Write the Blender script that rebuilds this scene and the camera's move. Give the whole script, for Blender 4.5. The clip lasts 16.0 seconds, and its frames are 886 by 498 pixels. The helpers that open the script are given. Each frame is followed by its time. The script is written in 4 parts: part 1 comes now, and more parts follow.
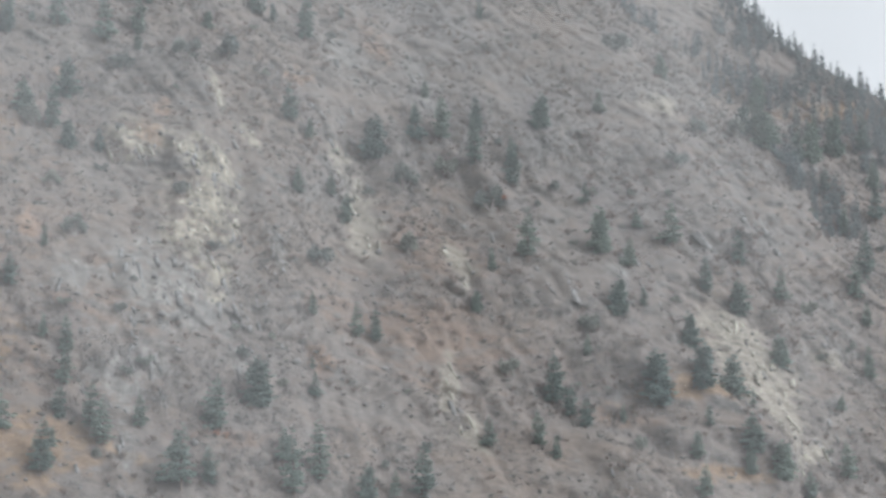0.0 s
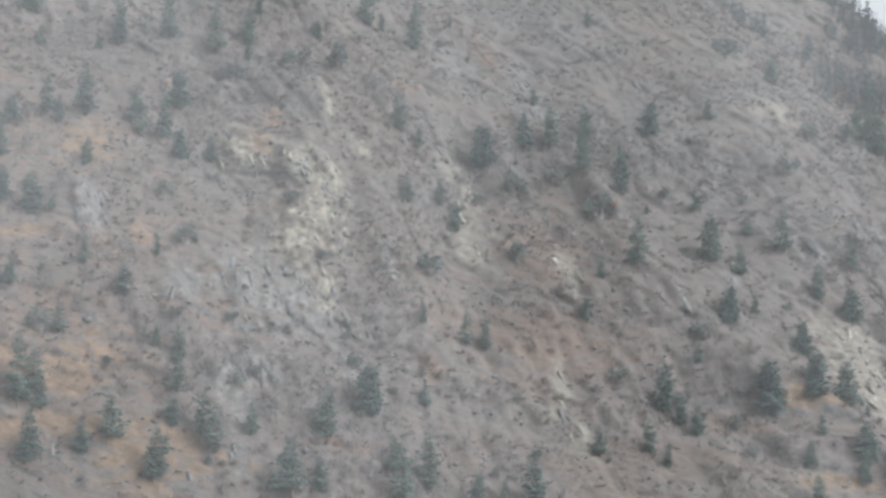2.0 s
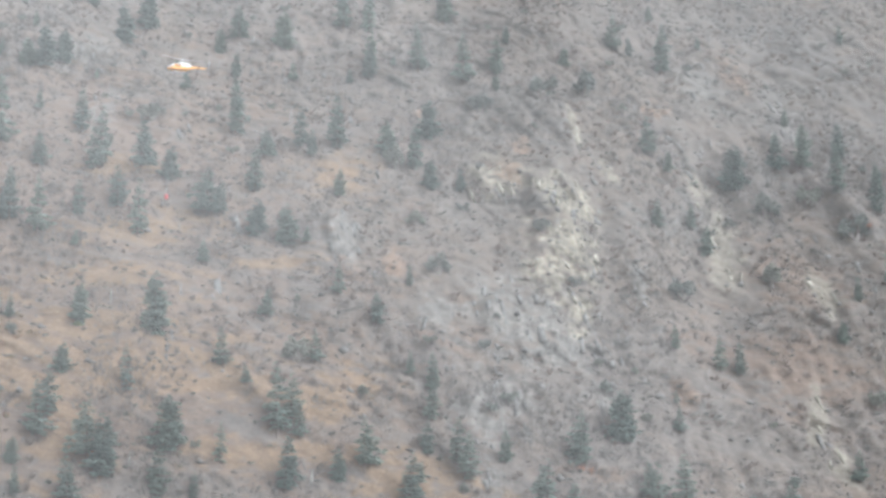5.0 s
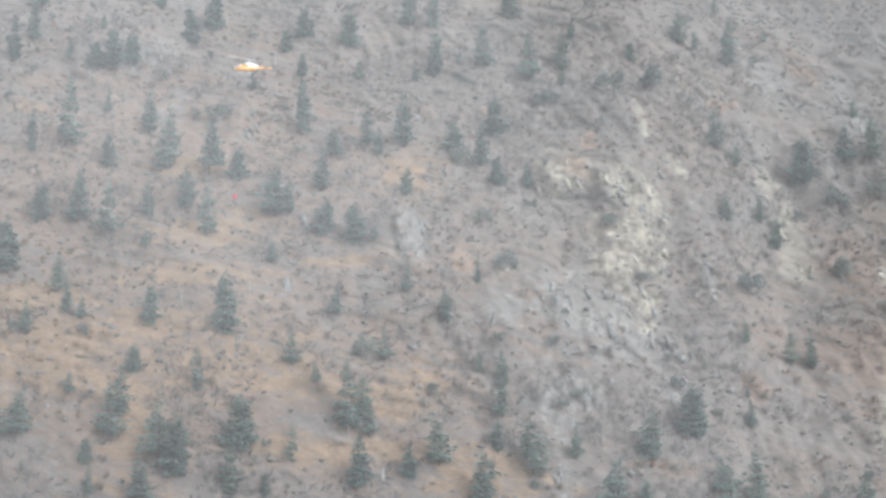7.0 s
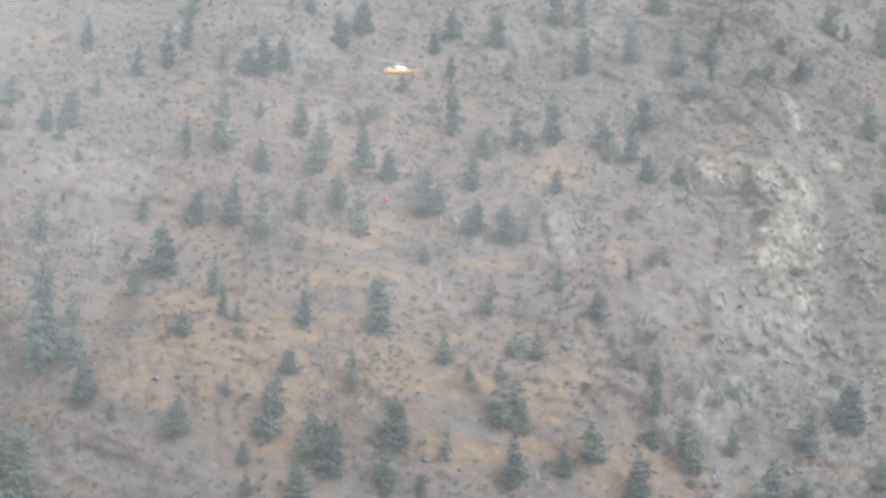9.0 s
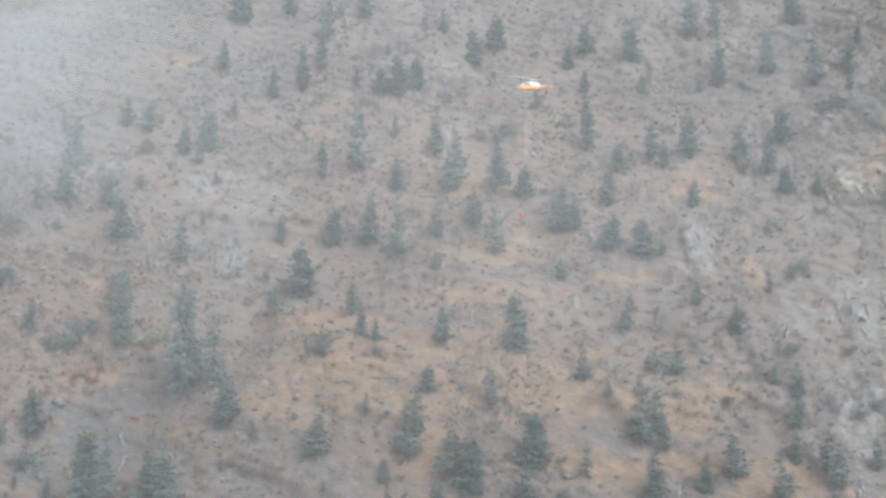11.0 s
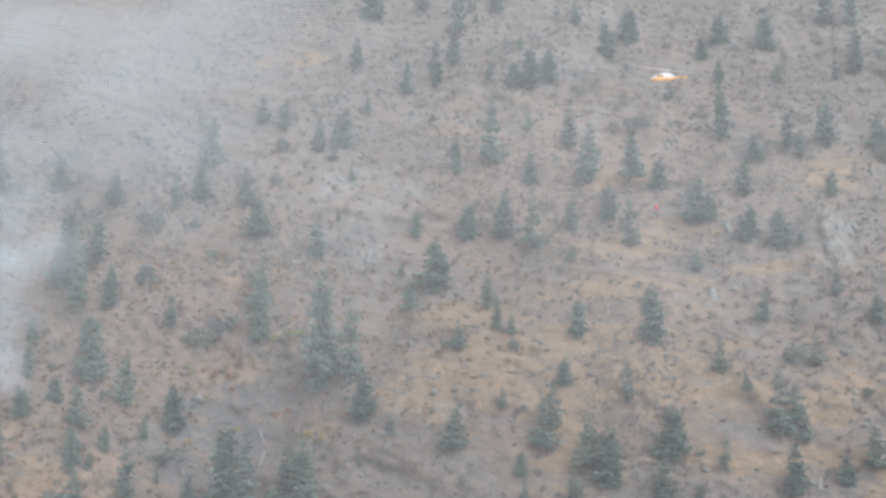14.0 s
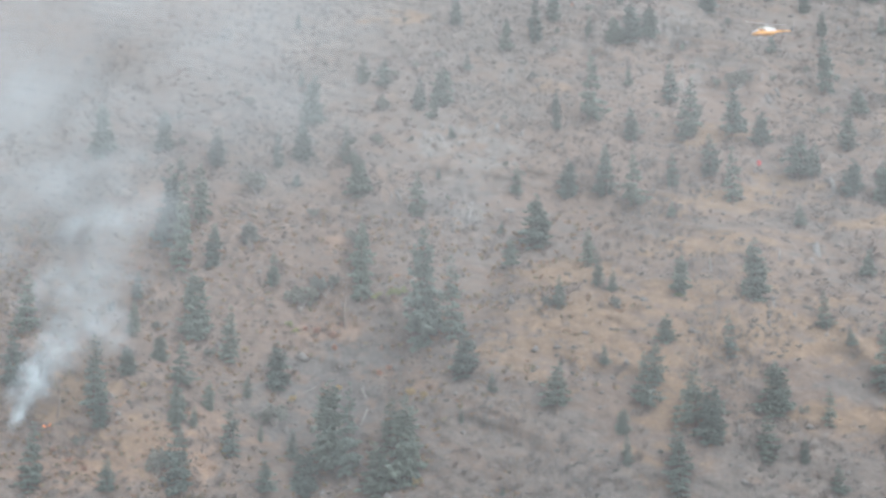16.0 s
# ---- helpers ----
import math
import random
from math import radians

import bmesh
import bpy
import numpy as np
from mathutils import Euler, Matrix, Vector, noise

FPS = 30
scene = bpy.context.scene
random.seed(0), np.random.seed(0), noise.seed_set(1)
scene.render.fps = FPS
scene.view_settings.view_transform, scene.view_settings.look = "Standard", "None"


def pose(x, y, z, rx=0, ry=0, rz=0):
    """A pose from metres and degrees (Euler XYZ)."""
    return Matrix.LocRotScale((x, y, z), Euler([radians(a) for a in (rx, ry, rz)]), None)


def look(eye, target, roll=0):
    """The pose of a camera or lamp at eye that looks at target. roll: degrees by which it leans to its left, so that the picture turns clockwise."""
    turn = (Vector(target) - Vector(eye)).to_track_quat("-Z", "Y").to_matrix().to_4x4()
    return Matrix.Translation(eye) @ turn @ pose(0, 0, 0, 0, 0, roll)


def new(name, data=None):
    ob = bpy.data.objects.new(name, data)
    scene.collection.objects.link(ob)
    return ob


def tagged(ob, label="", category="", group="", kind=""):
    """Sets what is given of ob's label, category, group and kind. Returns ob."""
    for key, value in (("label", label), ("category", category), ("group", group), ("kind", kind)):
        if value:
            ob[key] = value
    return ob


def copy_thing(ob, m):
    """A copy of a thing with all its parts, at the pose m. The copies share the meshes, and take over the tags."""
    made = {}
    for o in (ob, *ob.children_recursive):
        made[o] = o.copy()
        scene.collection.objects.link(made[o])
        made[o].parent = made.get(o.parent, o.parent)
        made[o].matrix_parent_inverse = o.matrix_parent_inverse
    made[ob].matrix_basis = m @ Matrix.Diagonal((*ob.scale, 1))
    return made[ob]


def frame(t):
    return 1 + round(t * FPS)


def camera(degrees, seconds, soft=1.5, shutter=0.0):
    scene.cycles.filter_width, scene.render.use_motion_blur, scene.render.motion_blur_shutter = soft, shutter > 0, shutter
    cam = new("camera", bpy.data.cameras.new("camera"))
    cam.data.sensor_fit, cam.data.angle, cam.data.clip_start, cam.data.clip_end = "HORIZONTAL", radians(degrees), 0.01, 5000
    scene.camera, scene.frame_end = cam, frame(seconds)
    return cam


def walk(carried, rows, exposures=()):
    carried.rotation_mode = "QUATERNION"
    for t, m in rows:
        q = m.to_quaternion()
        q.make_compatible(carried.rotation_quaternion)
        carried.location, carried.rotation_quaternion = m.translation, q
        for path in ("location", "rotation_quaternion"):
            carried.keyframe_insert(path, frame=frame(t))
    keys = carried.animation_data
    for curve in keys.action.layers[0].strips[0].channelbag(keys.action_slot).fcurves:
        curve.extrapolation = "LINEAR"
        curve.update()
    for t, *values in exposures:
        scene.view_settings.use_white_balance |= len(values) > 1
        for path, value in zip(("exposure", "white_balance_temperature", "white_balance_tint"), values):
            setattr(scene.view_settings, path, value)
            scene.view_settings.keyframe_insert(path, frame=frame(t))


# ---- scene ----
import itertools

EYE = (0.0, 0.0, 1.7)
LENS = 26.6
cam = camera(LENS, 16.0, soft=3.0)
# seconds, tilt up, turn to the right, lean (degrees)
VIEW = [
    (0, 10.039, 17.999, -0.365),
    (0.5, 9.893, 17.699, -0.461),
    (1, 10.062, 16.658, -0.363),
    (1.5, 10.597, 15.984, -0.004),
    (2, 10.295, 14.609, -0.001),
    (2.5, 10.611, 12.467, 0.193),
    (3, 10.180, 11.485, 0.285),
    (3.5, 10.071, 9.268, 0.182),
    (4, 10.397, 8.721, 0.107),
    (4.2, 10.581, 8.094, 0.337),
    (6.3, 11.431, 5.504, 0.090),
    (6.5, 11.035, 5.089, 0.182),
    (7, 11.000, 4.711, 0.033),
    (7.5, 10.999, 3.552, -0.072),
    (8, 11.014, 2.414, -0.100),
    (8.5, 11.186, 0.844, -0.010),
    (9, 11.000, 0.000, 0.010),
    (9.5, 11.058, -0.826, 0.109),
    (10, 11.183, -2.038, 0.158),
    (10.2, 11.310, -2.581, 0.075),
    (12.3, 11.780, -6.198, -0.168),
    (12.5, 11.905, -6.493, -0.156),
    (13, 11.761, -6.746, -0.114),
    (13.5, 11.787, -7.770, -0.285),
    (14, 11.347, -8.446, -0.070),
    (14.5, 10.924, -9.697, 0.121),
    (15, 11.012, -10.257, 0.146),
    (15.5, 10.680, -10.553, -0.010),
    (16, 10.052, -11.576, 0.117),
]
# the camera brightens after the first seconds
EXPOSURE = [(0, -1.04, 6000, 8), (3.5, -1.04, 6000, 8), (4.0, -0.94, 6000, 8), (4.2, -0.87, 6000, 8), (6.3, -0.7, 6000, 8), (10, -0.84, 6000, 8), (16, -0.91, 6000, 8)]
walk(cam, [(t, pose(*EYE, 90 + up, 0, -side) @ pose(0, 0, 0, 0, 0, lean)) for t, up, side, lean in VIEW], EXPOSURE)


# ---- light: hazy high overcast, weak soft sun from high on the right behind the viewer ----
world = bpy.data.worlds.new("sky")
scene.world = world
world.use_nodes = True
sky = world.node_tree.nodes.new("ShaderNodeTexSky")
sky.sky_type, sky.sun_disc = "NISHITA", False
sky.sun_elevation, sky.sun_rotation = radians(34), radians(150)
sky.air_density, sky.dust_density, sky.ozone_density = 1.0, 5.0, 1.5
# thin high cloud and smoke take most of the colour out of the sky
pale = world.node_tree.nodes.new("ShaderNodeHueSaturation")
pale.inputs["Saturation"].default_value = 0.0
pale.inputs["Value"].default_value = 4.2
world.node_tree.links.new(sky.outputs[0], pale.inputs["Color"])
world.node_tree.links.new(pale.outputs[0], world.node_tree.nodes["Background"].inputs[0])
world.node_tree.nodes["Background"].inputs[1].default_value = 0.15
sun = new("sun", bpy.data.lights.new("sun", "SUN"))
sun.data.energy, sun.data.angle, sun.data.color = 0.65, radians(26), (1.0, 0.97, 0.93)
sun.matrix_world = look((420, -720, 560), (0, 0, 0))


# ---- what covers the ground, and where trees stand: across, height, size (metres) ----
PATCHES = {
    "pale": [(115.0, 127.8, 9.1, 19.8, 20), (116.0, 142.0, 7.5, 14.1, 20), (96.6, 154.9, 9.4, 7.3, 0), (129.9, 185.2, 1.6, 11.4, 0), (116.3, 101.9, 2.9, 11.7, 25), (130.2, 185.5, 1.8, 6.5, 0), (118.8, 130.9, 4.5, 10, 0), (124.8, 144.2, 2.2, 10, 0), (112.9, 123.4, 4, 7, 0), (113.3, 146.5, 3.5, 6, 20), (138.3, 161.9, 2.2, 5, 0), (97.8, 165.0, 4, 4, -15)],
    "white": [(94.1, 92.5, 14.6, 12.3, 10), (104.2, 82.8, 6.3, 6.4, 0), (78.2, 62.0, 9.2, 8.7, 0), (75.5, 38.1, 2.2, 5.1, 0), (112.7, 66.6, 3.9, 5.2, 0), (137.4, 111.2, 2.0, 7.3, 0), (191.1, 211.9, 6.3, 12.9, 0), (216.6, 190.9, 5.0, 14.7, 10), (66.6, 93.9, 4.4, 5.6, 0), (255.0, 107.0, 5.6, 3.1, 0), (-115.2, 156.4, 9.6, 8.2, 20), (-135.4, 163.2, 8.7, 6.0, 0), (-118.2, 196.3, 2.7, 3.4, 0), (-118.0, 123.8, 4.0, 4.6, 0), (-46.0, 188.2, 4.3, 9.6, 0), (38.8, 124.6, 4.3, 7.8, 0), (-54.8, 224.5, 9.0, 9.1, 0), (219.7, 189.3, 2, 7, 0), (194.9, 210.8, 2, 5, 0), (92.0, 100.2, 5, 4, 0), (77.1, 61.1, 4, 6, 0)],
    "tan": [(174.0, 127.6, 5.1, 18.5, 12), (199.7, 107.7, 3.2, 11.3, 10), (179.4, 61.1, 2.8, 12.1, 25), (180.7, 45.7, 3.3, 6.6, 0), (173.7, 159.0, 4.5, 7.5, 0), (285.8, 82.1, 11.0, 8.9, 0), (285.4, 67.9, 11.5, 14.5, 25), (285.8, 52.6, 6.6, 12.3, 30), (289.0, 40.1, 9.1, 3.1, -20), (316.1, 75.0, 5.6, 3.4, 0), (310.2, 191.1, 8.4, 5.9, 0)],
    "rust": [(168.5, 198.9, 4.3, 4.2, 0), (207.3, 222.2, 3.1, 11.5, 0), (54.4, 115.1, 2.6, 3.4, 0), (138.6, 67.3, 2.9, 3.7, 0), (-212.0, 33.0, 15.5, 4.5, 0), (-177.7, 37.9, 10.1, 8.7, 0), (-156.0, 80.9, 8.4, 3.4, 0), (-134.7, 64.9, 5.3, 2.0, 0), (-117.3, 57.1, 5.2, 2.7, 0), (-159.9, 113.9, 3.0, 3.5, 0), (100.0, 157.9, 3, 6, 0), (73.9, 188.8, 2, 7, 0), (107.7, 171.8, 3, 4, 0), (54.8, 115.3, 3, 5, 0)],
    "soil": [(177.5, 79.6, 19.4, 13.1, 20), (192.9, 115.0, 12.7, 17.8, 10), (103.8, 42.1, 9.9, 2.1, 0), (232.5, 50.5, 11.7, 2.8, 0), (-210.4, 43.1, 24.6, 14.6, 0), (-202.8, 99.1, 71.2, 68.4, 0), (-58.1, 159.3, 72.0, 53.0, 0), (-42.6, 80.9, 73.1, 38.0, 0), (-168.1, 140.7, 25.8, 16.8, 0), (-184.6, 103.0, 20.2, 14.5, 0)],
    "grass": [(52.2, 36.2, 16.7, 7.0, 0), (255.7, 61.0, 17.1, 3.3, -8), (487.6, 237.1, 22.8, 5.4, -4), (255.1, 32.2, 11.4, 2.6, 0), (-79.4, 95.9, 18.2, 4.5, 0), (-34.6, 86.6, 19.3, 7.3, -8), (-71.7, 72.3, 24.3, 12.3, 0), (-25.6, 69.0, 30.4, 11.9, -10), (29.7, 62.8, 15.3, 6.4, -20), (-29.0, 126.6, 21.3, 6.7, -6), (-36.5, 105.6, 22.2, 4.7, -8), (17.0, 112.6, 11.1, 2.9, 0), (-40.7, 53.5, 9.9, 14.9, 0), (13.2, 45.3, 28.3, 3.9, 0), (-101.8, 189.0, 7.8, 3.3, 10), (-40.6, 157.8, 12.4, 4.7, 0), (-181.2, 241.4, 17.6, 3.9, 0), (38.8, 153.9, 10.0, 8.6, 0), (-219.5, 55.5, 12.6, 7.7, 0), (-192.6, 39.6, 13.7, 8.8, 0)],
    "scree": [(-147.7, 67.8, 19.9, 8.5, -15), (-141.2, 53.7, 10.5, 9.5, 0), (-162.3, 50.5, 8.8, 7.5, 0)],
    "dark": [(-118.7, 133.5, 10.2, 10.7, 0), (-131.4, 135.6, 8.2, 8.1, 0), (110.6, 189.6, 17.9, 20.0, 0), (237.5, 238.4, 23.0, 32.3, 0), (260.9, 167.3, 40.7, 39.7, 0), (287.3, 149.4, 50.5, 28.0, 0)],
}
FIRS_A = [(-242.9, 75.9, 19.2), (-240.1, 56.7, 18.4), (-221.8, 25.1, 18.9), (-218.1, 235.5, 7.8), (-208.8, 48.5, 21.4), (-205.4, 44.1, 11.3), (-210.8, 102.1, 31.4), (-210.4, 123.2, 19.4), (-197.8, 24.7, 10.4), (-199.4, 103.9, 14.4), (-194.5, 150.7, 13.6), (-187.1, 58.0, 12.6), (-179.0, 45.3, 6.0), (-182.8, 68.2, 17.4), (-176.6, 24.6, 19.0), (-179.2, 199.2, 12.5), (-176.5, 96.8, 11.0), (-174.3, 56.6, 7.3), (-166.4, 35.8, 14.7), (-169.1, 151.8, 13.6), (-168.6, 195.0, 12.3), (-164.2, 42.0, 5.1), (-152.6, 24.4, 10.3), (-153.9, 36.0, 8.7), (-150.6, 180.2, 11.9), (-149.2, 233.5, 13.2), (-146.4, 89.8, 26.1), (-134.7, 123.7, 14.8), (-132.7, 28.4, 25.9), (-126.7, 271.3, 12.6)]
FIRS_B = [(-122.9, 213.5, 12.6), (-122.1, 38.2, 13.8), (-111.5, 218.0, 17.6), (-109.1, 71.8, 24.1), (-106.4, 250.2, 22.0), (-105.9, 230.4, 16.6), (-101.5, 131.7, 10.5), (-97.0, 99.6, 9.7), (-95.2, 172.8, 7.7), (-93.2, 54.1, 5.9), (-93.0, 267.2, 16.8), (-86.4, 24.1, 3.3), (-80.9, 166.0, 26.2), (-76.6, 81.0, 9.7), (-73.0, 47.7, 13.1), (-72.8, 139.9, 10.5), (-72.3, 99.2, 11.4), (-65.9, 89.4, 10.0), (-65.8, 157.2, 12.1), (-61.1, 86.1, 7.1), (-60.5, 123.6, 18.5), (-57.3, 256.6, 10.8), (-53.1, 176.3, 16.2), (-51.8, 31.3, 8.0), (-48.7, 133.0, 11.4), (-48.4, 47.5, 14.7), (-47.3, 117.4, 5.7), (-46.4, 155.3, 16.5), (-46.1, 54.1, 13.3), (-43.6, 156.8, 20.0)]
FIRS_C = [(-37.9, 31.6, 7.7), (-37.7, 23.3, 16.9), (-35.9, 137.4, 13.7), (-34.3, 41.1, 16.2), (-29.3, 153.5, 19.9), (-28.2, 124.2, 17.5), (-16.6, 205.4, 8.3), (-15.3, 31.7, 13.0), (-6.4, 111.9, 7.7), (-6.0, 133.3, 15.7), (-5.7, 31.8, 6.5), (-1.3, 132.9, 11.4), (0.9, 72.1, 10.6), (2.5, 23.2, 7.9), (3.3, 215.7, 10.0), (3.4, 178.7, 21.3), (4.3, 238.4, 14.5), (7.2, 66.1, 5.8), (10.3, 145.3, 14.0), (13.7, 163.1, 10.8), (16.4, 50.7, 18.7), (18.4, 34.2, 14.7), (20.4, 55.8, 11.9), (22.6, 49.9, 9.2), (27.2, 170.4, 13.7), (27.4, 120.6, 5.8), (28.0, 75.3, 8.9), (30.8, 164.3, 9.9), (35.9, 99.4, 9.4), (39.3, 143.7, 9.5)]
FIRS_D = [(40.1, 40.8, 13.3), (40.5, 168.7, 19.5), (47.3, 89.2, 9.0), (51.8, 30.2, 13.5), (55.9, 71.7, 6.9), (56.8, 215.4, 13.9), (58.0, 224.4, 12.7), (58.5, 45.9, 9.1), (59.0, 245.1, 24.1), (61.0, 57.1, 10.2), (62.9, 67.3, 10.5), (66.2, 43.6, 11.6), (67.0, 159.1, 15.3), (69.0, 38.4, 12.3), (76.2, 217.4, 18.7), (79.5, 43.5, 9.1), (82.8, 148.8, 8.3), (88.4, 25.8, 16.2), (91.2, 252.6, 15.9), (93.1, 209.4, 19.1), (96.4, 27.7, 9.7), (101.2, 43.0, 14.4), (107.9, 217.5, 15.5), (119.0, 33.8, 10.3), (119.6, 24.9, 16.7), (129.2, 29.7, 15.1), (142.5, 84.7, 7.6), (148.4, 24.1, 7.3), (151.3, 135.8, 9.6), (154.5, 77.1, 10.5)]
FIRS_E = [(155.8, 24.0, 14.2), (155.8, 170.5, 13.9), (161.8, 238.1, 14.6), (162.1, 163.2, 7.8), (162.2, 76.6, 9.5), (165.3, 137.7, 8.7), (169.5, 126.6, 10.7), (178.5, 223.1, 19.6), (183.0, 39.9, 8.7), (198.7, 40.9, 9.7), (202.7, 36.6, 6.9), (203.9, 165.3, 14.0), (208.6, 104.1, 8.0), (210.8, 55.0, 15.1), (213.4, 166.6, 16.2), (214.0, 50.8, 9.1), (216.6, 47.0, 9.1), (219.4, 151.8, 18.5), (221.8, 110.0, 15.7), (227.3, 72.0, 6.6), (233.0, 144.5, 15.9), (238.7, 24.8, 8.9), (257.5, 91.9, 7.0), (261.1, 108.0, 10.6), (273.3, 126.7, 7.6), (277.9, 24.0, 8.8), (282.5, 183.4, 9.7), (283.4, 119.2, 15.5), (295.2, 31.3, 10.9), (304.0, 111.4, 12.0)]
FIRS_F = [(309.6, 54.3, 5.6), (344.5, 88.5, 8.4), (347.5, 100.6, 13.1), (428.9, 153.1, 13.7), (425.4, 220.1, 15.2), (428.0, 209.0, 15.0), (435.9, 198.3, 17.8), (437.5, 180.2, 11.4), (450.5, 162.3, 17.0), (464.8, 182.7, 14.5), (474.7, 206.5, 18.4)]
FIRS_G = [(-217.8, 152.1, 14.4), (-211.9, 76.5, 10.7), (-71.1, 129.6, 17.0), (48.7, 247.8, 18.6)]
FIRS_H = [(-149.1, 103.5, 12.9), (228.4, 170.9, 12.6), (238.3, 155.5, 10.4), (313.2, 96.3, 11.9)]
FIRS_I = [(369.0, 112.6, 17.4), (285.9, 99.7, 11.8), (330.3, 66.3, 11.7)]
BROAD_FIRS_A = [(-268.2, 161.1, 19.1), (-244.0, 162.8, 14.1), (-219.3, 114.5, 25.8), (-204.0, 62.0, 8.0), (-199.3, 67.9, 7.3), (-197.1, 78.2, 19.7), (-192.4, 175.6, 18.2), (-184.5, 46.3, 11.4), (-187.6, 155.7, 12.6), (-178.2, 51.2, 7.9), (-167.4, 60.6, 13.2), (-158.3, 134.6, 14.1), (-149.4, 267.6, 19.9), (-145.8, 25.1, 12.3), (-142.4, 182.8, 14.4), (-141.0, 33.8, 22.9), (-122.9, 24.7, 13.8), (-119.3, 72.8, 32.7), (-115.0, 28.1, 22.1), (-102.6, 59.8, 12.3), (-91.0, 109.3, 16.2), (-84.7, 131.9, 12.4), (-78.2, 213.4, 10.2), (-71.5, 214.1, 14.9), (-64.5, 217.0, 11.9), (-53.7, 41.0, 6.3), (-43.8, 68.2, 7.5), (-42.5, 233.8, 15.6), (-41.0, 84.9, 10.7), (-34.0, 245.0, 14.6)]
BROAD_FIRS_B = [(-29.7, 38.0, 14.5), (-19.0, 82.3, 16.2), (-19.3, 151.2, 10.8), (-13.0, 45.6, 13.2), (-3.8, 231.1, 8.9), (10.9, 125.0, 11.1), (21.0, 121.2, 12.1), (23.2, 234.4, 14.4), (33.1, 37.6, 8.1), (58.6, 166.5, 12.0), (71.6, 149.8, 9.4), (75.4, 177.7, 13.6), (115.8, 51.9, 13.2), (136.5, 223.1, 7.3), (140.2, 24.0, 9.0), (186.6, 157.1, 15.0), (197.4, 88.1, 6.8), (243.0, 55.3, 16.0), (246.1, 88.6, 12.1), (245.5, 37.7, 7.0), (253.4, 115.2, 15.2), (254.4, 174.4, 13.1), (258.0, 60.6, 13.4), (260.3, 32.6, 7.0), (267.7, 77.3, 11.0), (263.6, 39.4, 10.8), (270.4, 58.4, 12.5), (269.4, 30.9, 10.7), (294.4, 91.4, 11.4), (296.0, 70.4, 9.9)]
BROAD_FIRS_C = [(322.7, 208.8, 10.3), (344.7, 178.6, 12.4), (351.2, 172.9, 14.9), (442.0, 238.9, 15.9), (445.3, 200.2, 21.1), (460.1, 205.4, 19.8)]
SNAGS_A = [(-222.1, 49.3, 15.8), (-150.6, 82.2, 22.9)]
BUSHES_A = [(-211.2, 40.1, 2.7), (-210.8, 81.0, 3.0), (-196.4, 137.7, 8.6), (-186.1, 30.7, 7.5), (-189.3, 112.6, 8.1), (-170.3, 49.9, 2.7), (-166.8, 88.6, 7.8), (-165.5, 182.4, 5.8), (-163.8, 48.0, 6.2), (-161.2, 162.5, 4.3), (-159.0, 93.4, 6.8), (-152.7, 111.9, 5.9), (-80.0, 81.6, 3.6), (-59.5, 81.1, 3.2), (-27.8, 184.1, 6.8), (22.9, 75.2, 7.1), (60.4, 159.5, 7.4), (64.4, 131.7, 4.8), (67.1, 34.4, 3.0), (69.1, 110.1, 6.6), (84.4, 62.3, 4.1), (95.9, 190.2, 6.7), (106.7, 129.0, 4.9), (114.1, 107.4, 3.7), (115.2, 67.0, 4.3), (119.1, 196.3, 8.0), (140.6, 204.2, 9.7), (150.9, 104.2, 6.9), (184.4, 111.3, 8.0), (193.3, 142.5, 8.9)]
BUSHES_B = [(199.6, 64.7, 5.5), (210.5, 147.5, 7.6), (220.5, 131.9, 8.7), (227.5, 39.1, 4.2), (232.2, 80.7, 5.7), (239.0, 135.0, 3.0), (249.1, 143.0, 4.2), (263.5, 142.0, 3.3), (271.2, 93.9, 3.4), (278.4, 142.1, 2.8), (290.7, 141.7, 2.8), (299.7, 155.3, 6.8), (309.8, 221.8, 9.0), (318.9, 174.1, 7.1), (317.3, 90.6, 5.0), (328.9, 76.2, 4.9), (335.9, 175.2, 7.2)]
OPEN_PINES_A = [(-243.4, 66.2, 7.3), (-25.6, 62.3, 12.7), (0.8, 41.9, 10.6), (275.2, 54.4, 6.5)]
FIRS = [FIRS_A, FIRS_B, FIRS_C, FIRS_D, FIRS_E, FIRS_F, FIRS_G, FIRS_H, FIRS_I]
BROAD_FIRS = [BROAD_FIRS_A, BROAD_FIRS_B, BROAD_FIRS_C]
SNAGS = [SNAGS_A]
BUSHES = [BUSHES_A, BUSHES_B]
OPEN_PINES = [OPEN_PINES_A]
RUST_SHRUBS = [(-159.3, 79.9, 2.5), (-153.8, 78.0, 3.0), (-151.5, 81.8, 2.5), (-163.4, 81.0, 2.0), (-153.2, 74.1, 2.2), (-134.3, 63.8, 2.2), (-130.6, 65.4, 2.0), (-213.5, 34.8, 2.0), (-206.7, 32.1, 2.1), (-219.8, 38.2, 1.9), (-13.1, 143.5, 2.0), (-54.2, 138.2, 2.0), (-100.0, 241.5, 2.0), (225.1, 136.5, 2.2), (103.7, 40.8, 2.5), (100.4, 41.5, 2.0)]
YELLOW_SHRUBS = [(-111.5, 27.7, 3.0), (-119.5, 55.3, 2.6), (-114.5, 54.1, 2.2), (-147.2, 59.8, 1.8), (-161.8, 56.0, 2.5), (-180.2, 73.0, 2.0), (-197.2, 57.8, 1.9), (-138.0, 98.5, 1.6), (-168.5, 37.2, 2.3), (-32.8, 265.6, 2.0)]
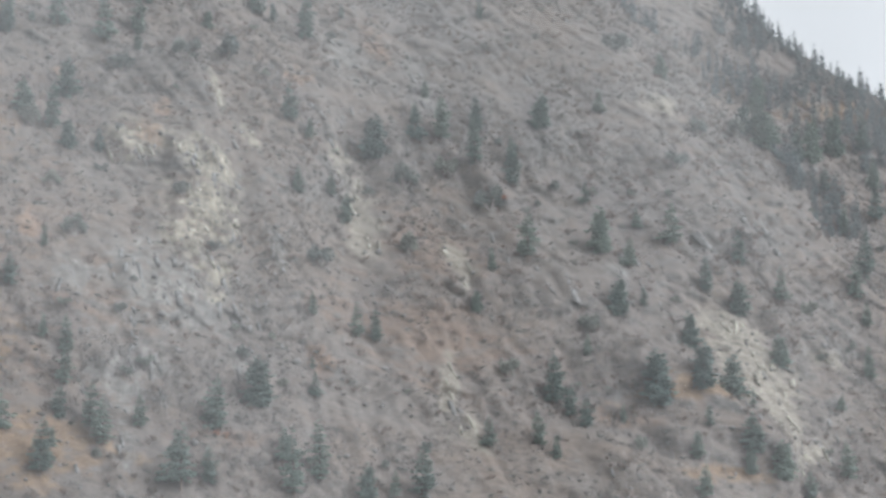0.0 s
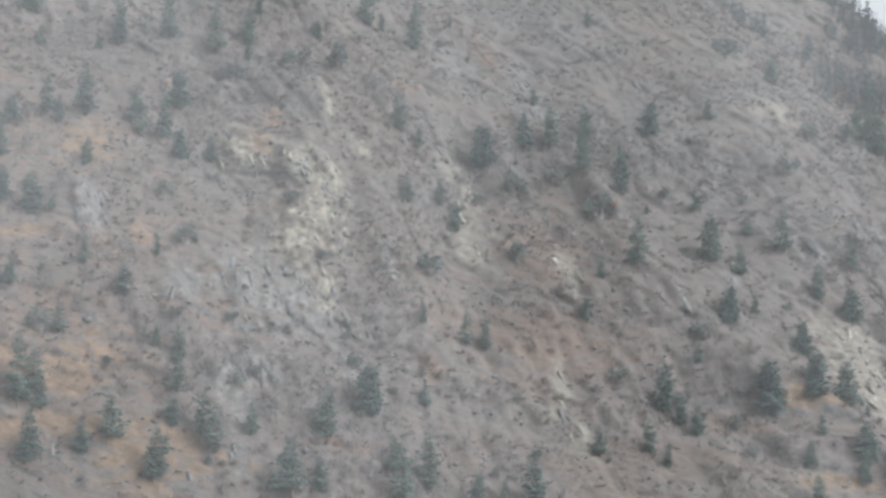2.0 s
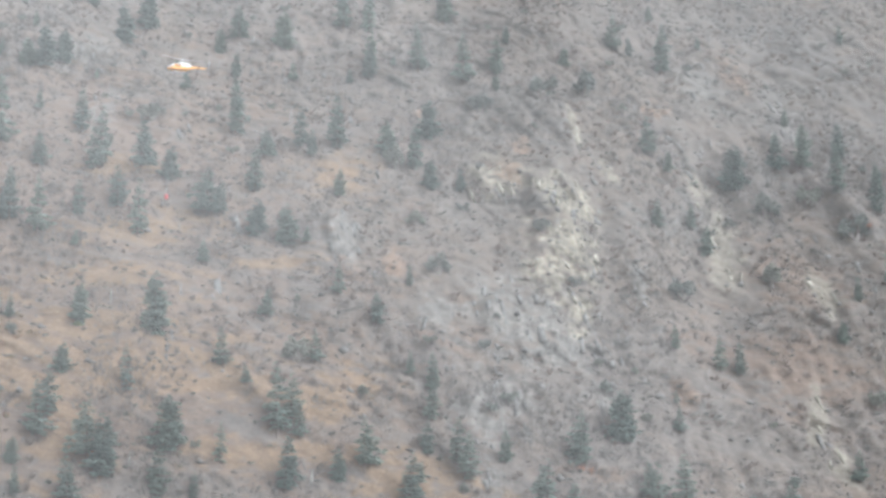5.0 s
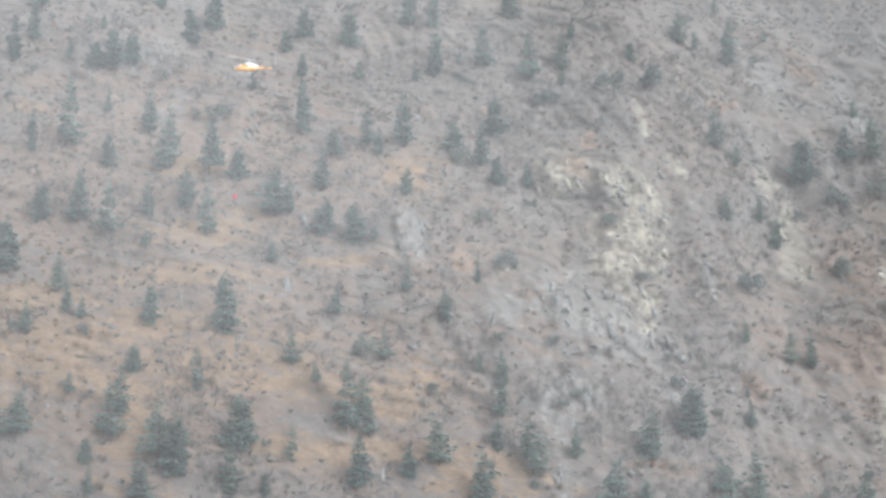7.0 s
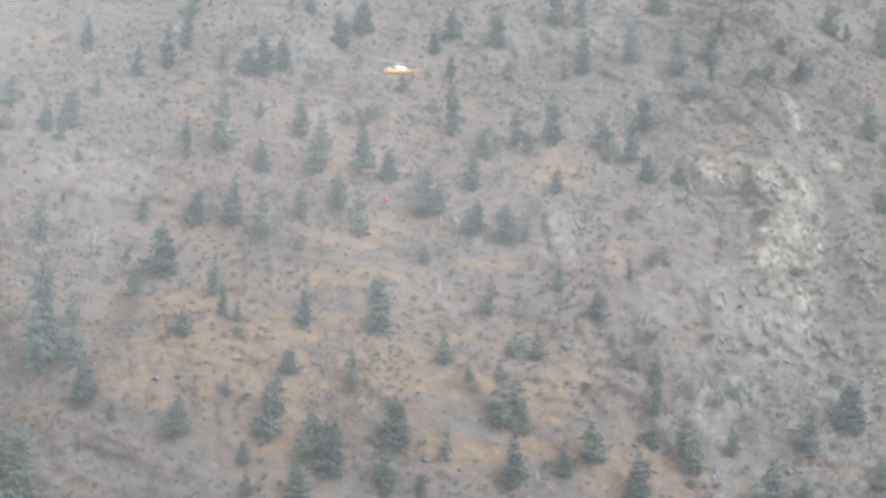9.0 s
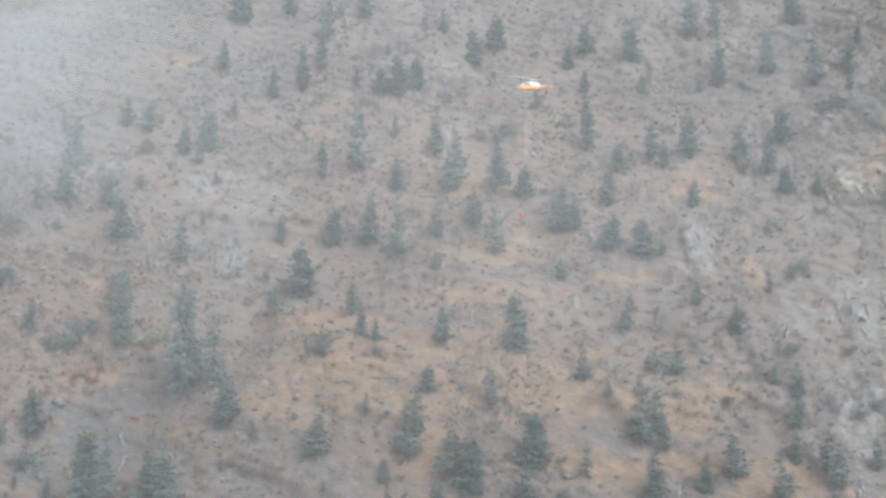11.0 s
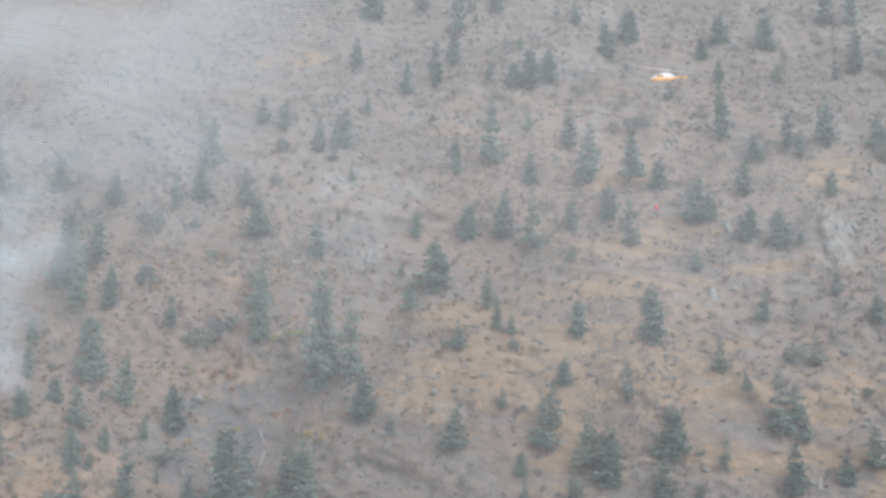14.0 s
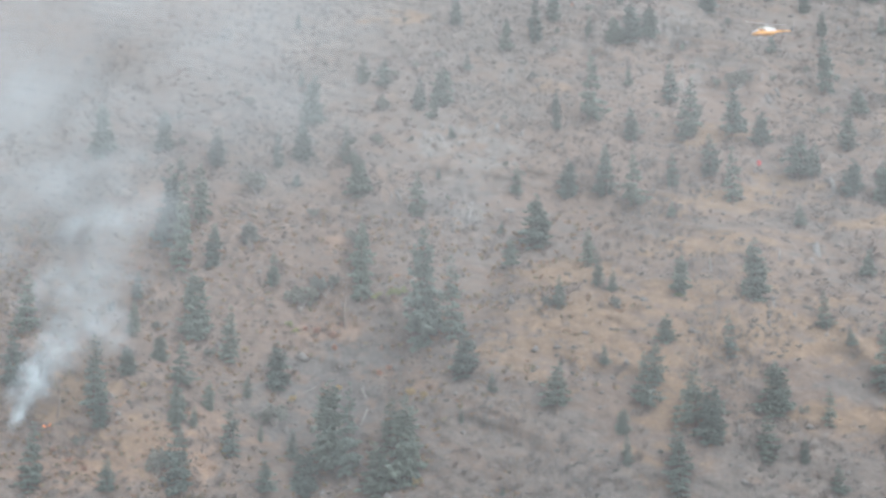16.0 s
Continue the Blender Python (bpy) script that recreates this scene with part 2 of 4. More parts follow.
GREEN_SHRUBS = [(-141.6, 91.4, 3.0), (-136.5, 92.0, 3.2), (-131.5, 92.5, 2.6), (-169.0, 82.0, 2.2), (-166.8, 80.0, 2.0), (-41.3, 83.5, 2.0), (-133.5, 92.2, 2.4)]
STUMPS = [(25.8, 37.2, 3.0), (-33.4, 96.2, 1.6), (-33.2, 95.1, 1.6), (-33.4, 96.2, 2.8), (-12.5, 98.1, 3.4), (25.5, 36.6, 3.1), (-23.0, 40.6, 3.3), (24.2, 185.7, 5.8), (-49.6, 185.2, 3.8), (134.9, 107.2, 5.5)]
LOGS = [(-140.8, 75.3, 4.9, 72, 0), (-136.9, 57.0, 7.5, 151, 0), (-134.0, 49.3, 6.7, -174, 0), (-157.3, 60.6, 5.4, 55, 0), (-126.8, 48.5, 4.3, -141, 0), (14.0, 178.2, 8.9, 127, 0), (-27.5, 69.8, 11.5, 140, 0), (99.6, 162.6, 18.7, 50, 1)]


# ---- shapes of the land ----
def lattice(ix, iy, seed):
    h = (ix.astype(np.int64) * 374761393 + iy.astype(np.int64) * 668265263 + seed * 1442695041) & 0x7FFFFFFF
    h = ((h ^ (h >> 13)) * 1274126177) & 0x7FFFFFFF
    return ((h ^ (h >> 16)) & 0xFFFF) / 65535.0


def value_noise(x, y, seed=0):
    """Smooth noise from -1 to 1."""
    ix, iy = np.floor(x), np.floor(y)
    fx, fy = x - ix, y - iy
    fx, fy = fx * fx * (3 - 2 * fx), fy * fy * (3 - 2 * fy)
    a, b = lattice(ix, iy, seed), lattice(ix + 1, iy, seed)
    c, d = lattice(ix, iy + 1, seed), lattice(ix + 1, iy + 1, seed)
    return 2 * ((a + (b - a) * fx) * (1 - fy) + (c + (d - c) * fx) * fy) - 1


def fbm(x, y, octaves=4, seed=0):
    total, gain = 0, 1.0
    for k in range(octaves):
        total = total + gain * value_noise(x * 2**k + 17.3 * k, y * 2**k - 9.1 * k, seed + k)
        gain *= 0.5
    return total


def ridged(x, y, octaves=4, seed=0):
    total, gain = 0, 1.0
    for k in range(octaves):
        total = total + gain * (1 - np.abs(value_noise(x * 2**k + 31.7 * k, y * 2**k + 5.3 * k, seed + k)) * 2)
        gain *= 0.5
    return total


def smooth(a, b, v):
    s = np.clip((v - a) / (b - a), 0, 1)
    return s * s * (3 - 2 * s)


def blob(x, z, cx, cz, rx, rz, lean=0.0):
    """A soft hump of height 1; lean tips it so that it runs down to the right."""
    u, v = x - cx, z - cz
    c, s = math.cos(radians(lean)), math.sin(radians(lean))
    return np.exp(-(((u * c - v * s) / rx) ** 2) - ((u * s + v * c) / rz) ** 2)


def facets(x, y, seed):
    """Blocky rock: each cell of a broken lattice steps out or back and tips its own way."""
    best, step = np.full(np.shape(x), 9.0), np.zeros(np.shape(x))
    ix, iy = np.floor(x), np.floor(y)
    for dx in (-1, 0, 1):
        for dy in (-1, 0, 1):
            cx, cy = ix + dx, iy + dy
            u, v = x - cx - lattice(cx, cy, seed), y - cy - lattice(cx, cy, seed + 1)
            far = u * u + v * v
            near = far < best
            best = np.where(near, far, best)
            tip = u * (lattice(cx, cy, seed + 3) - 0.5) + v * (lattice(cx, cy, seed + 4) - 0.3)
            step = np.where(near, lattice(cx, cy, seed + 2) - 0.5 + 1.2 * tip, step)
    return step


CREST_X = [-4000, -300, 420, 482, 492, 502, 522, 600, 760, 4000]
CREST_Z = [520, 500, 470, 333, 289, 267, 247, 190, 110, 90]


def crest(x):
    """Height of the skyline ridge, which runs down to the right."""
    return np.interp(x, CREST_X, CREST_Z) + 2.0 * fbm(x / 18.0, x * 0, 3, 71)


# rock bosses that stand proud of the face: across, height, half width, half height, reach
BOSSES = [(37.7, 127.5, 5.1, 10.5, 5), (113.0, 131.3, 10.5, 28.0, 6), (94.8, 91.4, 15.5, 13.8, 4), (78.8, 62.5, 10.1, 9.7, 3.5), (216.5, 100.2, 17.0, 14.7, 6), (241.7, 69.4, 18.6, 9.8, 4), (316.1, 84.5, 17.1, 12.0, 5), (97.2, 153.7, 15.6, 13.0, 4), (150.3, 68.5, 12.8, 12.3, 4), (259.1, 42.9, 25.7, 9.7, 5), (-72.7, 221.3, 19.9, 18.4, 5), (-101.6, 142.4, 12.3, 11.0, 3.5), (108.2, 184.9, 21.3, 19.9, 4), (34.4, 91.8, 13.5, 11.1, 4), (-197.6, 52.1, 23.9, 15.6, 6), (196.5, 209.3, 20.2, 22.0, 4), (221.5, 144.4, 16.2, 13.1, 4)]


def craggy(x, z):
    """1 on the bare cliffs, less on the grassy knoll and its lower slopes."""
    return 0.35 + 0.65 * smooth(20, 80, x + 0.25 * (z - 100) + 14 * fbm(x / 40, z / 40, 2, 5))


SHOULDER_Z = [128.9, 143.2, 159.5, 170.1, 182.4, 195.1, 229.6, 246.5, 266.5]
SHOULDER_X = [349.6, 355.2, 359.8, 355.9, 348.5, 343.9, 359.8, 350.7, 339.1]
RAVINE_X, RAVINE_Z = [-420, -315, -300, -291, -282, -270, -255, -235], [140, 178, 191, 210, 219, 222, 330, 3000]
# ledges and spurs: how far they stand out, and the line of their brow (across, height)
RIBS = [
    (9, [(214.5, 179.1), (218.5, 158.2), (230.7, 146.6), (232.4, 133.2)]),
    (7, [(222.4, 117.0), (225.1, 95.8)]),
    (10, [(232.6, 84.7), (235.2, 82.7), (257.0, 73.2), (267.2, 58.9), (276.2, 53.5), (278.7, 39.8)]),
    (8, [(212.3, 46.7), (218.2, 45.3), (234.4, 38.8), (249.7, 34.0), (258.4, 30.6)]),
    (9, [(-102.2, 98.5), (-90.5, 103.1), (-79.3, 101.8), (-59.5, 93.7), (-34.5, 91.4), (-13.7, 88.2)]),
    (6, [(-0.1, 84.4), (16.6, 76.7), (29.7, 72.0), (39.0, 63.8), (42.8, 54.4)]),
    (6, [(-65.1, 128.9), (-50.1, 133.5), (-26.2, 122.7), (-7.3, 112.2)]),
    (8, [(-89.5, 240.1), (-60.7, 254.3), (-41.9, 229.1), (-24.7, 211.2), (-12.8, 193.0)]),
    (7, [(-137.9, 150.6), (-126.4, 154.4), (-107.5, 147.5), (-95.9, 136.7)]),
    (9, [(76.9, 197.8), (96.3, 208.3), (121.4, 209.1), (129.3, 200.6), (133.4, 189.9)]),
    (7, [(23.1, 128.0), (33.5, 142.0), (41.2, 132.7)]),
    (20, [(-330.0, 96.0), (-240.3, 91.9), (-221.1, 86.4), (-196.5, 69.5), (-176.9, 54.3), (-152.9, 33.9), (-146, 25)]),
]


def hillside(x, z):
    """Depth of the mountain face at a place across (x) and a height (z)."""
    y = 480 + 1.15 * z + 12 * fbm(x / 150, z / 120, 3, 11)
    y = y - 16 * blob(x, z, -55, 55, 80, 50) + 14 * blob(x, z, -150, 62, 30, 45, 15)
    y = y - 13 * blob(x, z, 118, 160, 26, 46, 8) + 9 * blob(x, z, 166, 120, 12, 80, 14)
    y = y - 20 * blob(x, z, 300, 185, 62, 90) - 9 * blob(x, z, 228, 90, 30, 28, 30)
    # the shoulder's edge, with the wooded slope far behind it, and the ridge at the smoky ravine
    y = y + 72 * smooth(0, 16, x - np.interp(z, SHOULDER_Z, SHOULDER_X) - 3 * fbm(z / 14, z * 0, 3, 3)) * smooth(95, 150, z)
    y = y + 90 * smooth(0, 16, z - np.interp(x, RAVINE_X, RAVINE_Z) - 3 * fbm(x / 11, x * 0, 3, 13))
    for reach, line in RIBS:
        ax, az = [p[0] for p in line], [p[1] for p in line]
        under = np.interp(x, ax, az) - z + 2.2 * fbm(x / 9, z / 9, 2, 191)
        y = y - reach * smooth(-1, 5, under) * smooth(reach * 5.5, 6, under) * smooth(ax[0] - 3, ax[0] + 12, x) * smooth(ax[-1] + 3, ax[-1] - 9, x)
    for cx, cz, rx, rz, reach in BOSSES:
        edge = np.hypot((x - cx) / rx, (z - cz) / rz) + 0.22 * fbm(x / 9, z / 9, 2, 181)
        y = y - reach * smooth(1.12, 0.72, edge) * smooth(-1.2, 0.9, (z - cz) / rz + 0.4)
    # the gully beside the pale cliff
    y = y + 4 * np.exp(-(((x - np.interp(z, (95, 119, 147, 180, 200), (130, 128, 131, 137, 142))) / 5.5) ** 2)) * smooth(90, 110, z) * smooth(205, 185, z)
    rough = craggy(x, z)
    across, along = 0.95 * x + 0.31 * z, 0.31 * x - 0.95 * z
    bend = 5 * fbm(x / 30, z / 30, 2, 21)
    y = y - 2.2 * rough * ridged((across + 2 * bend) / 21, along / 34, 3, 31)
    y = y - 0.9 * rough * ridged((across + bend) / 6.5, along / 11, 3, 41)
    y = y - 1.6 * (1.15 - rough) * ridged(x / 24 + 0.2 * bend, (z + 0.3 * x) / 7, 3, 51)
    y = y - 2.6 * (rough - 0.2) * facets((across + bend) / 8, along / 15, 91)
    y = y - 1.0 * (rough - 0.1) * facets((across - bend) / 3.4, along / 5.5, 95)
    return y - 0.55 * fbm(x / 2.6, z / 2.2, 2, 61)


FULL = {"grass": 0.82, "soil": 0.85, "pale": 0.85, "white": 0.7, "tan": 0.85, "rust": 0.6, "scree": 1.0, "dark": 0.5}


def cover(x, z, kind, ragged=0.42):
    """How far a kind of ground cover lies at a place, 0 to 1, with a torn edge."""
    total = 0
    for cx, cz, rx, rz, lean in PATCHES[kind]:
        total = np.maximum(total, blob(x, z, cx, cz, rx * 1.15, rz * 1.15, lean))
    wide = 1.7 if kind in ("grass", "soil") else 1.0
    torn = fbm((x + 0.8 * z) / (7 * wide), (z + 0.38 * x) / 3.4, 4, 81 + len(kind)) + 0.9 * fbm(x / (2.2 * wide), z / 1.5, 3, 87 + len(kind))
    if kind == "tan":
        ragged *= 0.6
    elif wide == 1.0:
        ragged *= 1.35
    return smooth(0.22, 0.72, total + ragged * torn) * smooth(0.01, 0.12 if wide > 1 else 0.26, total) * FULL[kind]


# ---- materials ----
def material(name, rough=0.9, metal=0.0, gloss=0.25):
    m = bpy.data.materials.new(name)
    m.use_nodes = True
    b = m.node_tree.nodes["Principled BSDF"]
    b.inputs["Roughness"].default_value, b.inputs["Metallic"].default_value = rough, metal
    b.inputs["Specular IOR Level"].default_value = gloss
    return m, m.node_tree, b


def node(tree, kind, **values):
    n = tree.nodes.new(kind)
    for key, value in values.items():
        n.inputs[key].default_value = value
    return n


def noise_node(tree, scale, detail=4.0, rough=0.6, stretch=(1, 1, 1)):
    place = tree.nodes.new("ShaderNodeTexCoord")
    mapping = node(tree, "ShaderNodeMapping", Scale=stretch)
    n = node(tree, "ShaderNodeTexNoise", Scale=scale, Detail=detail, Roughness=rough)
    tree.links.new(place.outputs["Object"], mapping.inputs["Vector"])
    tree.links.new(mapping.outputs["Vector"], n.inputs["Vector"])
    return n


def ramp(tree, source, stops):
    r = tree.nodes.new("ShaderNodeValToRGB")
    while len(r.color_ramp.elements) < len(stops):
        r.color_ramp.elements.new(0.5)
    for e, (at, colour) in zip(r.color_ramp.elements, stops):
        e.position, e.color = at, (*colour, 1)
    tree.links.new(source, r.inputs[0])
    return r.outputs[0]


def blend(tree, factor, a, b, mode="MIX"):
    n = tree.nodes.new("ShaderNodeMix")
    n.data_type, n.blend_type = "RGBA", mode
    for socket, value in ((n.inputs[0], factor), (n.inputs[6], a), (n.inputs[7], b)):
        if isinstance(value, (int, float)):
            socket.default_value = value
        elif isinstance(value, tuple):
            socket.default_value = (*value, 1)
        else:
            tree.links.new(value, socket)
    return n.outputs[2]


def plain(name, colour, rough=0.6, metal=0.0, wear=0.15, scale=3.0):
    """Paint, bark or metal: one colour with grain and stains at two scales."""
    m, tree, b = material(name, rough, metal)
    dark = tuple(c * (1 - wear) for c in colour)
    light = tuple(min(1, c * (1 + wear)) for c in colour)
    big = ramp(tree, noise_node(tree, scale).outputs[0], [(0.35, dark), (0.65, light)])
    fine = ramp(tree, noise_node(tree, scale * 9).outputs[0], [(0.3, (0.9, 0.9, 0.9)), (0.7, (1, 1, 1))])
    tree.links.new(blend(tree, 1.0, big, fine, "MULTIPLY"), b.inputs["Base Color"])
    return m


def leafy(name, dark, light, gloss=0.3):
    """Needles and leaves: differs from clump to clump and from tree to tree."""
    m, tree, b = material(name, 0.55, gloss=gloss)
    island = tree.nodes.new("ShaderNodeNewGeometry")
    tone = ramp(tree, island.outputs["Random Per Island"], [(0.0, dark), (1.0, light)])
    info = tree.nodes.new("ShaderNodeObjectInfo")
    own = ramp(tree, info.outputs["Random"], [(0.0, (0.8, 0.84, 0.86)), (1.0, (1.18, 1.14, 1.08))])
    colour = blend(tree, 1.0, tone, own, "MULTIPLY")
    tree.links.new(colour, b.inputs["Base Color"])
    glow = tree.nodes.new("ShaderNodeBsdfTranslucent")
    tree.links.new(colour, glow.inputs["Color"])
    both = tree.nodes.new("ShaderNodeAddShader")
    tree.links.new(b.outputs[0], both.inputs[0])
    tree.links.new(glow.outputs[0], both.inputs[1])
    tree.links.new(both.outputs[0], tree.nodes["Material Output"].inputs["Surface"])
    return m


def land_material():
    """Jointed rock on the steep parts, leaf litter and soil between, patches of grass, pale cliff, scree and rust."""
    m, tree, b = material("mountain_ground", 0.95)
    covers = {}
    for layer, kinds in COVERS:
        colours = tree.nodes.new("ShaderNodeVertexColor")
        colours.layer_name = layer
        split = tree.nodes.new("ShaderNodeSeparateColor")
        tree.links.new(colours.outputs[0], split.inputs[0])
        covers.update(zip(kinds, split.outputs))
    big = noise_node(tree, 0.03, 5.0, 0.6).outputs[0]
    wide = noise_node(tree, 0.12, 6.0, 0.65, (1, 1, 1.3)).outputs[0]
    mid = noise_node(tree, 0.4, 8.0, 0.75, (1, 1, 0.9)).outputs[0]
    fine = noise_node(tree, 1.1, 5.0, 0.7).outputs[0]
    streak = noise_node(tree, 0.45, 5.0, 0.7, (1.0, 0.5, 0.25)).outputs[0]
    # joints in the rock: broken cells, bent by noise
    place = tree.nodes.new("ShaderNodeTexCoord")
    bend = node(tree, "ShaderNodeVectorMath")
    bend.operation = "MULTIPLY_ADD"
    bend.inputs[1].default_value = (7, 7, 7)
    tree.links.new(noise_node(tree, 0.16, 4.0, 0.6).outputs["Color"], bend.inputs[0])
    tree.links.new(place.outputs["Object"], bend.inputs[2])
    tall = node(tree, "ShaderNodeMapping", Rotation=(0, radians(24), 0), Scale=(1, 0.6, 0.45))
    tree.links.new(bend.outputs[0], tall.inputs["Vector"])
    cells = node(tree, "ShaderNodeTexVoronoi", Scale=0.3)
    cells.feature = "DISTANCE_TO_EDGE"
    tree.links.new(tall.outputs[0], cells.inputs["Vector"])
    joint = ramp(tree, cells.outputs["Distance"], [(0.0, (0.66, 0.66, 0.67)), (0.1, (1, 1, 1))])
    rock = ramp(tree, streak, [(0.3, (0.114, 0.108, 0.103)), (0.5, (0.141, 0.133, 0.126)), (0.72, (0.178, 0.168, 0.157))])
    rock = blend(tree, 0.75, rock, joint, "MULTIPLY")
    litter = ramp(tree, mid, [(0.3, (0.114, 0.100, 0.091)), (0.5, (0.136, 0.117, 0.105)), (0.7, (0.161, 0.139, 0.123))])
    sparse = ramp(tree, wide, [(0.4, (0, 0, 0)), (0.66, (1, 1, 1))])
    ruddy = ramp(tree, mid, [(0.3, (0.123, 0.099, 0.084)), (0.7, (0.171, 0.137, 0.113))])
    base = blend(tree, ramp(tree, big, [(0.45, (0, 0, 0)), (0.62, (0.8, 0.8, 0.8))]), litter, ruddy)
    base = blend(tree, covers["steep"], base, rock)
    base = blend(tree, blend(tree, 1.0, sparse, (0.45, 0.45, 0.45), "MULTIPLY"), base, rock)
    layers = [
        ("soil", [(0.3, (0.125, 0.094, 0.077)), (0.7, (0.179, 0.134, 0.107))], mid),
        ("grass", [(0.3, (0.164, 0.118, 0.081)), (0.5, (0.206, 0.143, 0.094)), (0.72, (0.251, 0.177, 0.115))], mid),
        ("scree", [(0.3, (0.091, 0.086, 0.082)), (0.7, (0.135, 0.127, 0.120))], fine),
        ("dark", [(0.3, (0.112, 0.108, 0.106)), (0.7, (0.151, 0.144, 0.139))], mid),
        ("white", [(0.32, (0.133, 0.125, 0.118)), (0.5, (0.180, 0.172, 0.160)), (0.7, (0.272, 0.259, 0.242))], streak),
        ("pale", [(0.32, (0.149, 0.134, 0.112)), (0.5, (0.228, 0.207, 0.167)), (0.7, (0.381, 0.346, 0.275))], streak),
        ("tan", [(0.3, (0.187, 0.168, 0.140)), (0.7, (0.248, 0.224, 0.187))], fine),
        ("rust", [(0.3, (0.204, 0.139, 0.102)), (0.7, (0.286, 0.191, 0.134))], mid),
    ]
    for kind, stops, source in layers:
        paint = ramp(tree, source, stops)
        if kind in ("white", "pale"):
            paint = blend(tree, 0.8, paint, joint, "MULTIPLY")
        base = blend(tree, covers[kind], base, paint)
    speck = ramp(tree, fine, [(0.3, (0.74, 0.74, 0.74)), (0.5, (0.95, 0.95, 0.95)), (0.7, (1.16, 1.155, 1.15))])
    # worn ledges and tufts in rows that run down to the right
    turned = node(tree, "ShaderNodeMapping", Rotation=(0, radians(-24), 0))
    tree.links.new(place.outputs["Object"], turned.inputs["Vector"])
    drawn = node(tree, "ShaderNodeMapping", Scale=(0.3, 0.4, 1.25))
    tree.links.new(turned.outputs[0], drawn.inputs["Vector"])
    rows = node(tree, "ShaderNodeTexNoise", Scale=0.5, Detail=6.0, Roughness=0.72, Distortion=0.6)
    tree.links.new(drawn.outputs[0], rows.inputs["Vector"])
    ledge = ramp(tree, rows.outputs[0], [(0.34, (0.70, 0.70, 0.715)), (0.48, (0.97, 0.97, 0.97)), (0.66, (1.22, 1.20, 1.17))])
    speck = blend(tree, 1.0, speck, ledge, "MULTIPLY")
    tree.links.new(blend(tree, 1.0, base, speck, "MULTIPLY"), b.inputs["Base Color"])
    bump = node(tree, "ShaderNodeBump", Strength=0.7, Distance=0.8)
    tree.links.new(mid, bump.inputs["Height"])
    grain = node(tree, "ShaderNodeBump", Strength=0.5, Distance=0.3)
    tree.links.new(fine, grain.inputs["Height"])
    tree.links.new(bump.outputs[0], grain.inputs["Normal"])
    tree.links.new(grain.outputs[0], b.inputs["Normal"])
    return m


COVERS = (("cover_a", ("grass", "pale", "white")), ("cover_b", ("tan", "rust", "soil")), ("cover_c", ("scree", "dark", "steep")))
LAND = land_material()
NEEDLES = leafy("needles", (0.069, 0.090, 0.083), (0.092, 0.116, 0.102))
FOREST = leafy("forest_needles", (0.061, 0.077, 0.084), (0.081, 0.099, 0.105))
BARK = plain("bark", (0.16, 0.13, 0.11), 0.95, wear=0.3)
DEADWOOD = plain("dead_wood", (0.34, 0.31, 0.29), 0.9, wear=0.3)
BUSH_LEAVES = leafy("bush_leaves", (0.082, 0.090, 0.084), (0.109, 0.117, 0.105))
TWIGS = leafy("bare_twigs", (0.070, 0.063, 0.059), (0.125, 0.111, 0.102))
LOW_SHRUB = leafy("low_shrub", (0.070, 0.073, 0.069), (0.101, 0.102, 0.094))
DRY_GRASS = leafy("dry_grass", (0.132, 0.095, 0.060), (0.193, 0.139, 0.088))
THICKET = leafy("thicket", (0.066, 0.056, 0.051), (0.118, 0.098, 0.088))
UNDERGROWTH = leafy("undergrowth", (0.072, 0.082, 0.052), (0.175, 0.098, 0.066))
OUTCROP = plain("outcrop_rock", (0.150, 0.146, 0.140), 0.9, wear=0.4, scale=0.5)
PALE_ROCK = plain("pale_rock", (0.260, 0.242, 0.200), 0.9, wear=0.45, scale=0.5)
STONES = plain("loose_stone", (0.143, 0.137, 0.130), 0.9, wear=0.3, scale=0.3)


# ---- the ground: valley floor, mountain face and the back of its ridge in one sheet ----
def sheet(name, points, rows, columns, mat):
    """A mesh from a grid of points."""
    me = bpy.data.meshes.new(name)
    k = np.arange(rows * columns).reshape(rows, columns)
    quads = np.stack([k[:-1, :-1], k[:-1, 1:], k[1:, 1:], k[1:, :-1]], -1).reshape(-1, 4)
    me.vertices.add(rows * columns)
    me.vertices.foreach_set("co", points.astype(np.float32).ravel())
    me.loops.add(quads.size)
    me.loops.foreach_set("vertex_index", quads.astype(np.int32).ravel())
    me.polygons.add(len(quads))
    me.polygons.foreach_set("loop_start", np.arange(0, quads.size, 4, dtype=np.int32))
    me.polygons.foreach_set("use_smooth", np.ones(len(quads), dtype=bool))
    me.materials.append(mat)
    me.update(calc_edges=True)
    me.validate()
    return me


